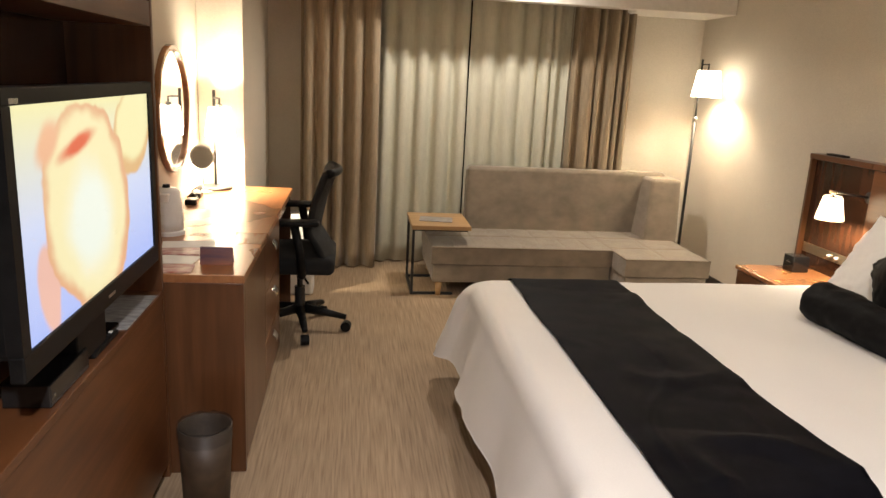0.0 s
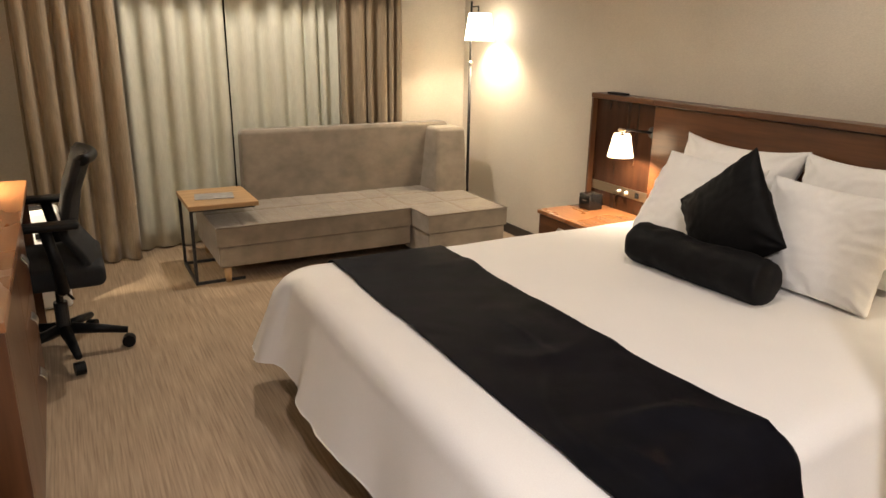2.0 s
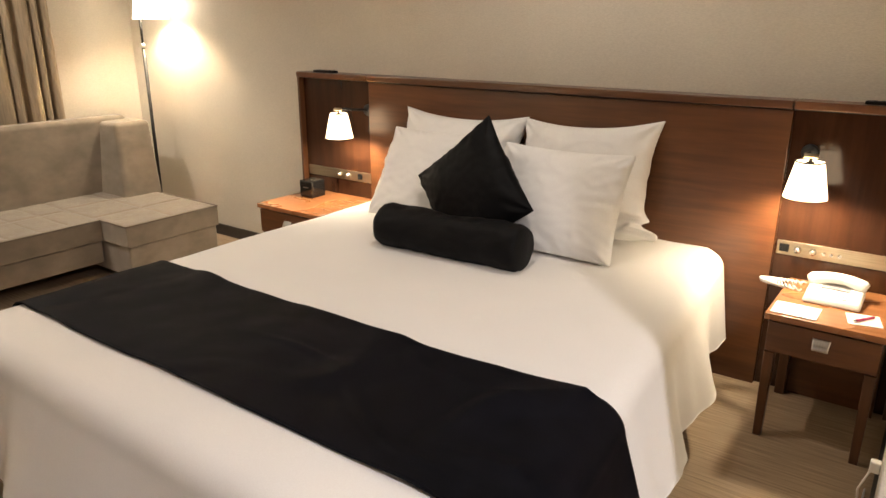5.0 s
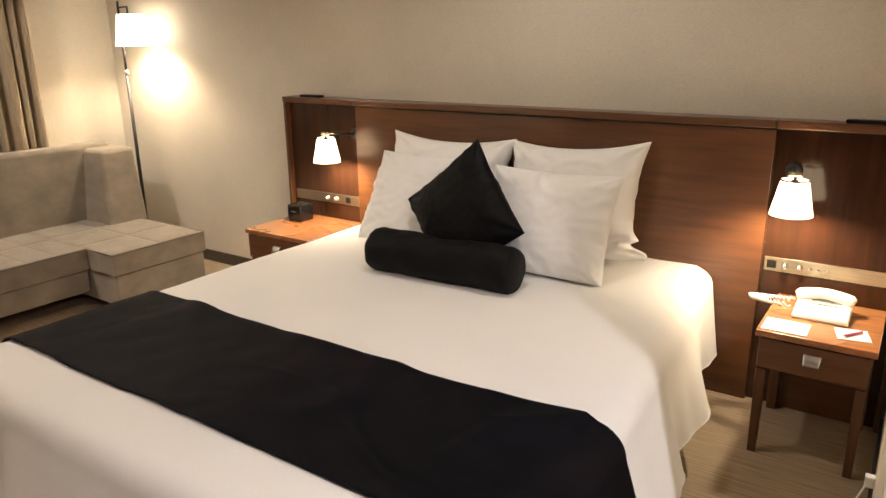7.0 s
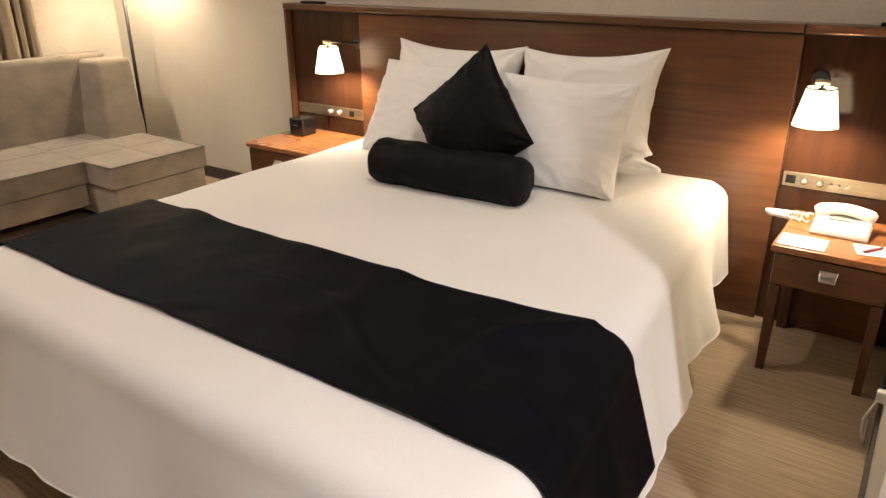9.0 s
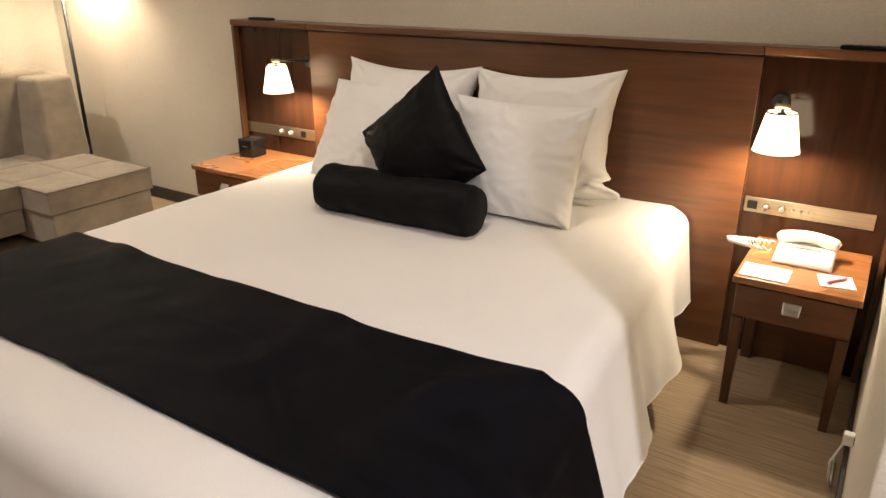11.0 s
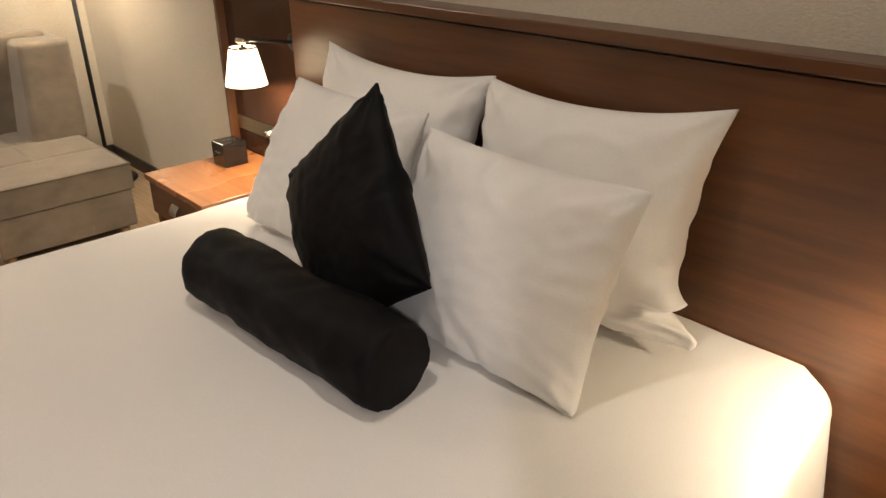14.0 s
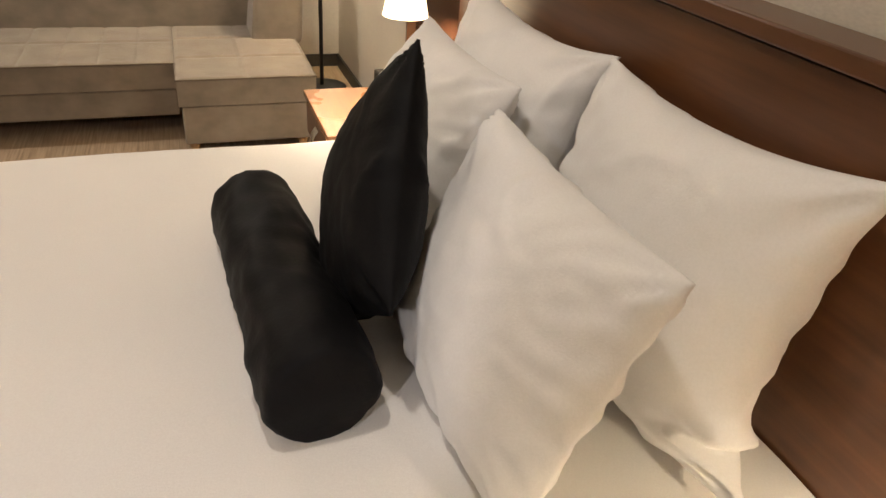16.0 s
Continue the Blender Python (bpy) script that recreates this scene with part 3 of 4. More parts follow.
def control_plate(y0, y1, items, label):
    z0, z1, x = 0.563, 0.618, NB
    c = thing("control_panel", x, (y0 + y1) / 2, z0, label, "switch panel")
    part("plate", box(x - 0.006, x - 0.0005, y0, y1, z0, z1, 0.0015), M_BRASS, c)
    for kind, y in items:
        if kind == "knob":
            bm = lathe([(0, 0), (0.013, 0), (0.013, 0.004), (0.010, 0.006), (0.010, 0.022), (0, 0.022)], 0, 0, 0, 18)
            bmesh.ops.rotate(bm, verts=bm.verts, matrix=Matrix.Rotation(radians(-90), 3, "Y"))
            bmesh.ops.translate(bm, verts=bm.verts, vec=(x - 0.0065, y, (z0 + z1) / 2))
            part("knob", bm, M_CHROME, c, smooth=True)
        elif kind == "button":
            bm = lathe([(0, 0), (0.007, 0), (0.007, 0.007), (0, 0.008)], 0, 0, 0, 14)
            bmesh.ops.rotate(bm, verts=bm.verts, matrix=Matrix.Rotation(radians(-90), 3, "Y"))
            bmesh.ops.translate(bm, verts=bm.verts, vec=(x - 0.0065, y, (z0 + z1) / 2))
            part("button", bm, M_CHROME, c)
        else:
            part("display", box(x - 0.009, x - 0.0065, y - 0.017, y + 0.017, z0 + 0.012, z1 - 0.012, 0.001), M_GLOSS, c, "small black display")


control_plate(1.800, 2.215, [("display", 2.188), ("knob", 2.140), ("knob", 2.088), ("button", 2.052), ("button", 2.025), ("button", 1.998)], "brass-coloured control panel with knobs in the niche above the telephone")
control_plate(4.285, 4.77, [("display", 4.37), ("knob", 4.455), ("knob", 4.52)], "brass-coloured control panel with two knobs in the niche above the clock")


def shade_profile(r0, r1, h):
    return [(r0, 0), (r1, h), (r1 - 0.003, h), (r0 - 0.003, 0), (r0, 0)]


def wall_lamp(y, z0, swing, label):
    x = 3.330
    w = thing("wall_lamp", NB, y, z0 + 0.15, label, "lamp", "bedside wall lamps")
    bm = lathe([(0, 0), (0.030, 0), (0.030, 0.012), (0.026, 0.016), (0, 0.016)], 0, 0, 0, 24)
    bmesh.ops.rotate(bm, verts=bm.verts, matrix=Matrix.Rotation(radians(-90), 3, "Y"))
    bmesh.ops.translate(bm, verts=bm.verts, vec=(NB - 0.0005, y + swing, z0 + 0.135))
    part("mount", bm, M_METAL, w, "dark round wall mount", smooth=True)
    part("arm", tube([(NB - 0.008, y + swing, z0 + 0.135), (x + 0.02, y + swing * 0.4, z0 + 0.153), (x, y, z0 + 0.150), (x, y, z0 + 0.125)], 0.006), M_METAL, w, smooth=True)
    part("socket", lathe([(0, 0), (0.016, 0), (0.018, 0.03), (0.012, 0.045), (0, 0.045)], x, y, z0 + 0.085, 20), M_METAL, w, smooth=True)
    part("joint", tube([(x - 0.004, y + 0.022, z0 + 0.150), (x - 0.004, y - 0.022, z0 + 0.150)], 0.009), M_BRASS, w, "brass swivel joint", smooth=True)
    part("shade", lathe(shade_profile(0.072, 0.046, 0.126), x, y, z0 + 0.004, 36), M_SHADE, w, "lit white conical shade", smooth=True)
    part("shade_rim", lathe([(0.0445, 0.1255), (0.0475, 0.1255), (0.0475, 0.1305), (0.0445, 0.1305), (0.0445, 0.1255)], x, y, z0 + 0.002, 36), M_METAL, w, "dark rim on the shade's top")
    part("bulb", lathe([(0, 0), (0.014, 0.006), (0.02, 0.025), (0.012, 0.05), (0, 0.05)], x, y, z0 + 0.05, 16), M_SHADE, w, smooth=True)
    bulb(x, y, z0 + 0.04, W_BED, radius=0.025)


wall_lamp(2.122, 0.826, 0.03, "black bedside wall lamp with a lit white shade above the telephone")
wall_lamp(4.355, 0.828, -0.06, "black swing-arm wall lamp with a lit white shade above the clock")


def cap_device(y, label):
    c = thing("remote_control", 3.50, y, 1.145, label, "remote control")
    part("body", box(3.475, 3.515, y - 0.075, y + 0.075, 1.146, 1.158, 0.003), M_BLACK, c)
    for k in range(5):
        part("button", box(3.487, 3.503, y - 0.06 + k * 0.025, y - 0.048 + k * 0.025, 1.158, 1.1595, 0), M_METAL, c)


cap_device(4.60, "thin black remote control lying on the headboard ledge")
cap_device(1.93, "thin black remote control on the headboard ledge above the telephone")


# ---- nightstands ----
def scoop_handle(x, y, z, parent, w=0.055, toward=-1):
    """A bright scoop pull on a face that looks along x."""
    def fn(u, v):
        a = v * math.pi * 0.55
        return (x + toward * (0.003 + 0.018 * math.sin(a)), y + (u - 0.5) * w * (1 - 0.12 * v), z + 0.018 - 0.036 * v)
    bm = sheet(fn, 8, 8)
    g = bmesh.ops.extrude_face_region(bm, geom=list(bm.faces))
    bmesh.ops.translate(bm, verts=[v for v in g["geom"] if isinstance(v, bmesh.types.BMVert)], vec=(-toward * 0.0025, 0, 0))
    return part("handle", bm, M_CHROME, parent, "polished steel scoop handle", smooth=True)


NZ = 0.476


def nightstand_open():
    x0, x1, y0, y1, z = 3.072, NB - 0.003, 1.785, 2.150, NZ
    n = thing("nightstand", (x0 + x1) / 2, (y0 + y1) / 2, 0, "red-brown wooden nightstand with one drawer and open legs under the telephone", "nightstand")
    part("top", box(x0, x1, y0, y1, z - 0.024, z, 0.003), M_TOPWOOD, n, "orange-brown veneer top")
    part("body", box(x0 + 0.02, x1, y0 + 0.012, y1 - 0.012, z - 0.145, z - 0.0245, 0.002), M_WOOD, n)
    d = part("drawer", box(x0 + 0.008, x0 + 0.0195, y0 + 0.014, y1 - 0.014, z - 0.140, z - 0.030, 0.0015), M_WOOD, n)
    scoop_handle(x0 + 0.008, (y0 + y1) / 2, z - 0.075, d)
    for y in (y0 + 0.012, y1 - 0.047):
        part("leg", frustum((x0 + 0.014, x0 + 0.042, y + 0.004, y + 0.031), (x0 + 0.014, x0 + 0.052, y, y + 0.035), 0, z - 0.1455, 0.002, 1), M_WOODY, n)
    for y in (y0 + 0.012, y1 - 0.047):
        part("leg", box(x1 - 0.045, x1 - 0.01, y, y + 0.035, 0, z - 0.1455, 0.002), M_WOODY, n)
    part("back_panel", box(x1 - 0.0095, x1, y0 + 0.012, y1 - 0.012, 0.003, z - 0.1455, 0.001), M_WOOD, n)


def nightstand_closed():
    x0, x1, y0, y1, z = 3.062, NB - 0.003, 4.27, 4.735, NZ
    n = thing("nightstand", (x0 + x1) / 2, (y0 + y1) / 2, 0, "red-brown wooden nightstand with a drawer beside the bed under the clock", "nightstand")
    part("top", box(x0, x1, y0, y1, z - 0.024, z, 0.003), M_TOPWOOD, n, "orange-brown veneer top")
    part("body", box(x0 + 0.02, x1, y0 + 0.012, y1 - 0.012, z - 0.16, z - 0.0245, 0.002), M_WOOD, n)
    d = part("drawer", box(x0 + 0.008, x0 + 0.0195, y0 + 0.014, y1 - 0.014, z - 0.155, z - 0.030, 0.0015), M_WOOD, n)
    scoop_handle(x0 + 0.008, (y0 + y1) / 2, z - 0.085, d)
    for x in (x0 + 0.02, x1 - 0.05):
        for y in (y0 + 0.014, y1 - 0.05):
            part("leg", box(x, x + 0.036, y, y + 0.036, 0, z - 0.1605, 0.002), M_WOODY, n)


nightstand_open()
nightstand_closed()


def clock():
    c = thing("alarm_clock", 3.36, 4.61, NZ, "glossy black cube alarm clock on the nightstand", "clock")
    part("body", box(3.31, 3.41, 4.56, 4.66, NZ + 0.0005, 0.570, 0.006), M_GLOSS, c)
    for k in range(3):
        part("button", box(3.335 + 0.02 * k, 3.347 + 0.02 * k, 4.605, 4.615, 0.570, 0.5725, 0), M_CHROME, c)
    part("digits", box(3.3090, 3.3098, 4.59, 4.63, 0.53, 0.536, 0), M_CHROME, c, "small pale dial marks")


clock()


def telephone():
    z = NZ
    x, y = 3.335, 1.978
    t = thing("telephone", x, y, z, "white corded hotel telephone on the nightstand", "telephone")
    bm = frustum((x - 0.088, x + 0.078, y - 0.092, y + 0.092), (x - 0.078, x + 0.074, y - 0.086, y + 0.086), z + 0.001, z + 0.024, 0.008, 3)
    for v in bm.verts:
        if v.co.z > z + 0.012:
            v.co.z += (v.co.x - x + 0.08) * 0.16
    part("body", bm, M_WHITE, t, smooth=True)
    hx = x + 0.040
    arch = [(hx, y + 0.092 * k / 8, z + 0.046 + 0.022 * (1 - (k / 8) ** 2)) for k in range(-8, 9)]
    part("handset", tube(arch, [0.020 + 0.006 * abs(k / 8) ** 2 - (0.008 if abs(k) == 8 else 0) for k in range(-8, 9)], 16), M_WHITE, t, smooth=True)
    part("recess", box(x - 0.004, x + 0.020, y - 0.045, y + 0.045, z + 0.033, z + 0.0415, 0.002), M_GREYP, t, "grey recess before the handset")
    for k in range(4):
        for j in range(3):
            part("key", box(x - 0.066 + 0.019 * j, x - 0.054 + 0.019 * j, y - 0.045 + 0.024 * k, y - 0.029 + 0.024 * k, z + 0.024 + 0.003 * j, z + 0.0295 + 0.003 * j, 0.001), M_WHITE, t)
    pts = []
    for i in range(320):
        s = i / 319
        a = s * math.pi * 2 * 38
        cx = x + 0.05 - 0.11 * s
        cy = y + 0.10 + 0.145 * math.sin(s * math.pi) ** 0.7
        cz = z + 0.022 + 0.014 * s
        pts.append((cx + 0.0065 * math.cos(a), cy + 0.004 * math.sin(a), cz + 0.0065 * math.sin(a)))
    part("coil_cord", tube(pts, 0.0034, 6), M_WHITE, t, "white coiled cord", smooth=True)


telephone()
single("notepad", box(3.088, 3.205, 1.995, 2.138, NZ + 0.0002, NZ + 0.0035, 0.0008), M_PAPER, "white note paper on the nightstand", "note paper", at=(3.15, 2.07, NZ))
memo = box(-0.05, 0.05, -0.05, 0.05, 0, 0.003, 0.0008)
ob = single("memo_card", memo, M_PAPER, "white memo card under a pink pen", "memo card")
ob.matrix_basis = pose(3.185, 1.868, NZ + 0.0002, 0, 0, 12)
pen = thing("pen", 3.185, 1.86, NZ + 0.004, "pink ballpoint pen on the memo card", "pen")
part("barrel", tube([(3.15, 1.888, NZ + 0.0085), (3.215, 1.843, NZ + 0.0085)], 0.0042), M_PINK, pen, smooth=True)
part("tip", tube([(3.1495, 1.8884, NZ + 0.0085), (3.141, 1.895, NZ + 0.0085)], [0.0038, 0.0012]), M_CHROME, pen, smooth=True)
plug = thing("power_plug", 2.75, YN + 0.012, 0.12, "white plug with a cable in the wall beside the nightstand", "plug")
part("plug_body", box(2.742, 2.768, YN + 0.001, YN + 0.028, 0.19, 0.225, 0.004), M_WHITE, plug)
part("cable", tube([(2.755, YN + 0.022, 0.195), (2.755, YN + 0.045, 0.12), (2.77, YN + 0.04, 0.06), (2.80, YN + 0.03, 0.01), (2.95, YN + 0.03, 0.006)], 0.003), M_WHITE, plug, smooth=True)


# ---- sofa ----
def sofa():
    s = thing("sofa", 2.3, 5.8, 0, "taupe velvet corner sofa with a short chaise on wooden feet", "sofa")
    zs, zm, z0 = 0.352, 0.232, 0.10
    x0, x1, xc, yf, yc, yb = 1.335, 3.205, 2.610, 5.530, 5.280, 6.33
    part("seat_base", box(x0 + 0.012, xc - 0.001, yf + 0.012, yb, z0, zm - 0.001, 0.012, 3), M_SOFA, s, smooth=False)
    part("chaise_base", box(xc + 0.012, x1 - 0.008, yc + 0.012, 6.0, z0 - 0.05, zm - 0.001, 0.012, 3), M_SOFA, s)

    def tufted(ax, bx, ay, by, nx, ny):
        def fn(u, v):
            x, y = ax + u * (bx - ax), ay + v * (by - ay)
            gx = abs(((u * nx + 0.5) % 1) - 0.5) * (bx - ax) / nx
            gy = abs(((v * ny + 0.5) % 1) - 0.5) * (by - ay) / ny
            dip = 0.0045 * math.exp(-(min(gx, gy) / 0.010) ** 2)
            return (x, y, zs - dip + 0.002 * rough_noise(x * 8, y * 8, 2))
        bm = sheet(fn, nx * 14, ny * 14)
        g = bmesh.ops.extrude_face_region(bm, geom=list(bm.faces))
        for e in g["geom"]:
            if isinstance(e, bmesh.types.BMVert):
                e.co.z = zm
        return bm

    part("seat_cushion", tufted(x0, xc - 0.002, yf, 6.26, 8, 2), M_SOFA, s, "stitched velvet seat")
    part("chaise_cushion", tufted(xc, x1, yc, 6.26, 2, 3), M_SOFA, s, "stitched velvet chaise seat")
    p = 0.004
    part("piping", tube([(x0, yf - 0.001, zs - 0.003), (xc, yf - 0.001, zs - 0.003)], p, 8), M_SEAM, s, smooth=True)
    part("piping", tube([(xc, yf, zs - 0.003), (xc - 0.001, yc, zs - 0.003), (x1, yc - 0.001, zs - 0.003), (x1 + 0.001, 5.90, zs - 0.003)], p, 8), M_SEAM, s, smooth=True)
    back = frustum((1.655, 3.22, 6.17, yb), (1.66, 3.24, 6.20, yb - 0.004), zs - 0.06, 0.826, 0.03, 4)
    part("backrest", back, M_SOFA, s, smooth=False)
    arm = frustum((2.985, 3.245, 5.885, yb - 0.005), (3.05, 3.290, 6.02, yb - 0.02), zs - 0.03, 0.800, 0.028, 4)
    part("armrest", arm, M_SOFA, s)
    for x, y in ((x0 + 0.06, yf + 0.05), (xc + 0.05, yc + 0.06), (x1 - 0.06, yc + 0.06), (x0 + 0.06, yb - 0.08), (x1 - 0.06, yb - 0.08)):
        zt = 0.101 if x < xc or y > 6.1 else 0.051
        part("foot", lathe([(0, 0), (0.017, 0), (0.026, zt), (0, zt)], x, y, 0, 16), M_OAK, s, "tapered light wood foot", smooth=True)


sofa()


def side_table():
    x0, x1, y0, y1, z = 1.198, 1.606, 5.575, 6.06, 0.486
    t = thing("side_table", (x0 + x1) / 2, (y0 + y1) / 2, 0, "side table with oak top and black steel frame over the sofa", "side table")
    part("tabletop", box(x0, x1, y0, y1, z - 0.028, z, 0.003), M_OAK, t)
    r = 0.008
    for y in (y0 + 0.012, y1 - 0.03):
        part("post", box(x0 + 0.004, x0 + 0.022, y - r, y + r, 0.001, z - 0.0285, 0.001), M_METAL, t)
        part("base_bar", box(x0 + 0.0225, x0 + 0.30, y - r, y + r, 0.001, 0.018, 0.001), M_METAL, t)
    part("base_bar", box(x0 + 0.004, x0 + 0.022, y0 + 0.012 + r, y1 - 0.03 - r, 0.001, 0.018, 0.001), M_METAL, t)
    part("under_frame", box(x0 + 0.02, x1 - 0.02, y0 + 0.02, y1 - 0.02, z - 0.040, z - 0.0285, 0.001), M_METAL, t)
    m = single("magazine", box(-0.115, 0.115, -0.08, 0.08, 0, 0.005, 0.001), M_GREYP, "grey printed magazine lying on the side table", "magazine")
    m.matrix_basis = pose(1.385, 5.80, z + 0.0005, 0, 0, -8)


side_table()


def floor_lamp():
    x, y = 3.385, 6.14
    f = thing("floor_lamp", x, y, 0, "black steel floor lamp with lit white shade behind the sofa", "lamp")
    part("base", lathe([(0, 0), (0.14, 0), (0.14, 0.010), (0.13, 0.016), (0.02, 0.022), (0, 0.022)], x, y, 0.001, 40), M_METAL, f)
    part("pole", tube([(x, y, 0.02), (x, y, 1.25)], 0.011, 14), M_METAL, f, smooth=True)
    part("collar", lathe([(0, 0), (0.014, 0), (0.017, 0.015), (0.014, 0.03), (0, 0.03)], x, y, 1.245, 18), M_CHROME, f, "bright steel height collar", smooth=True)
    part("upper_pole", tube([(x, y, 1.27), (x, y, 1.70)], 0.008, 14), M_METAL, f, smooth=True)
    part("arm", tube([(x, y, 1.66), (x + 0.03, y - 0.05, 1.665), (x + 0.03, y - 0.05, 1.60)], 0.006), M_METAL, f, smooth=True)
    part("shade", lathe(shade_profile(0.108, 0.080, 0.19), x + 0.005, y - 0.115, 1.425, 40), M_SHADE_F, f, "lit white conical shade", smooth=True)
    # disc added inside the shade's top to keep the bulb off the upper wall
    part("shade_light_stop", lathe([(0, 0.186), (0.079, 0.186), (0.079, 0.189), (0, 0.189)], x + 0.005, y - 0.115, 1.425, 40), M_WHITE, f, "white disc added to stop light leaving the shade upwards")
    part("socket", lathe([(0, 0), (0.018, 0), (0.018, 0.05), (0, 0.05)], x + 0.005, y - 0.115, 1.555, 16), M_METAL, f)
    bulb(x + 0.005, y - 0.115, 1.50, W_FLOOR, radius=0.03)


floor_lamp()


# ---- television wall ----
def tv_cabinet():
    x0, x1, y0, y1 = XL + 0.002, 0.157, 1.10, 3.332
    c = thing("television_cabinet", (x0 + x1) / 2, (y0 + y1) / 2, 0, "red-brown veneer wall cabinet with an open television niche", "cabinet")
    part("base_front", box(x0 + 0.02, x1, y0 + 0.021, y1 - 0.021, 0.06, 0.682, 0.002), M_WOOD, c)
    part("plinth", box(x0 + 0.02, x1 - 0.03, y0 + 0.02, y1 - 0.02, 0.001, 0.059, 0), M_GROOVE, c)
    part("shelf", box(x0 + 0.02, x1 + 0.004, y0 + 0.021, y1 - 0.021, 0.6825, 0.708, 0.003), M_WOOD, c)
    part("niche_back", box(x0, x0 + 0.019, y0 + 0.021, y1 - 0.021, 0.709, 1.570, 0), M_DARK, c, "dark brown niche back")
    for a, b in ((y0, y0 + 0.02), (y1 - 0.02, y1)):
        part("side_panel", box(x0, x1 + 0.002, a, b, 0.001, 2.44, 0.002), M_WOODY, c)
    part("rail", box(x0 + 0.02, x1, y0 + 0.021, y1 - 0.021, 1.571, 1.645, 0.002), M_WOOD, c)
    k = 4
    w = (y1 - y0 - 0.042) / k
    part("upper_carcass", box(x0 + 0.02, x1 - 0.02, y0 + 0.021, y1 - 0.021, 1.646, 2.439, 0), M_WOOD, c)
    for i in range(k):
        part("door", box(x1 - 0.019, x1, y0 + 0.022 + i * w, y0 + 0.020 + (i + 1) * w, 1.650, 2.438, 0.002), M_WOODY, c)


tv_cabinet()


def television():
    x, y0, y1, z0, z1 = 0.185, 2.243, 3.190, 0.850, 1.405
    t = thing("television", x - 0.03, (y0 + y1) / 2, 0.708, "black flat television showing a bright food programme", "television")
    part("screen", box(x - 0.012, x - 0.006, y0 + 0.035, y1 - 0.035, z0 + 0.055, z1 - 0.034, 0), M_SCREEN, t, "lit television picture")
    b = bmesh.new()
    add_box(b, x - 0.03, x, y0, y1, z1 - 0.034, z1, 0.004)
    add_box(b, x - 0.03, x, y0, y1, z0, z0 + 0.055, 0.004)
    add_box(b, x - 0.03, x, y0, y0 + 0.035, z0 + 0.055, z1 - 0.034, 0.0)
    add_box(b, x - 0.03, x, y1 - 0.035, y1, z0 + 0.055, z1 - 0.034, 0.0)
    part("bezel", b, M_BLACK, t, "glossy black bezel")
    part("housing", box(x - 0.10, x - 0.0305, y0 + 0.03, y1 - 0.03, z0 + 0.03, z1 - 0.03, 0.015), M_BLACK, t)
    part("neck", box(x - 0.085, x - 0.045, (y0 + y1) / 2 - 0.10, (y0 + y1) / 2 + 0.10, 0.724, z0 + 0.04, 0.004), M_BLACK, t)
    part("stand", box(x - 0.19, x - 0.055, (y0 + y1) / 2 - 0.24, (y0 + y1) / 2 + 0.24, 0.709, 0.725, 0.006), M_GLOSS, t)
    part("maker_mark", box(x + 0.0002, x + 0.0012, (y0 + y1) / 2 + 0.0, (y0 + y1) / 2 + 0.05, z0 + 0.022, z0 + 0.030, 0), M_CHROME, t, "small silver badge")
    part("corner_mark", box(x + 0.0002, x + 0.0012, y0 + 0.03, y0 + 0.065, z1 - 0.03, z1 - 0.02, 0), M_CHROME, t, "small silver badge")


television()
stb = thing("set_top_box", 0.12, 2.62, 0.708, "small black set-top box on the cabinet shelf", "set-top box")
part("case", box(0.045, 0.148, 2.43, 2.66, 0.7085, 0.764, 0.004), M_GLOSS, stb)
part("front_lamp", box(0.1482, 0.149, 2.445, 2.453, 0.73, 0.736, 0), M_CHROME, stb)
single("guide_card", box(0.03, 0.158, 2.93, 3.25, 0.7085, 0.7115, 0.0005), M_GREYP, "grey printed guide card on the cabinet shelf", "card", at=(0.09, 3.1, 0.708))
rc = thing("remote_control", 0.12, 2.80, 0.708, "small black and grey television remote on the cabinet shelf", "remote control")
part("body", box(0.10, 0.145, 2.71, 2.90, 0.7085, 0.723, 0.004), M_BLACK, rc)
for k in range(6):
    for j in range(2):
        part("button", box(0.108 + 0.018 * j, 0.118 + 0.018 * j, 2.725 + 0.028 * k, 2.74 + 0.028 * k, 0.723, 0.725, 0), M_WHITE if k == 5 else M_METAL, rc)
single("paper_slip", box(0.09, 0.152, 1.99, 2.13, 0.7085, 0.721, 0.002), M_PAPER, "folded white paper slip on the cabinet shelf", "paper", at=(0.12, 2.06, 0.708))


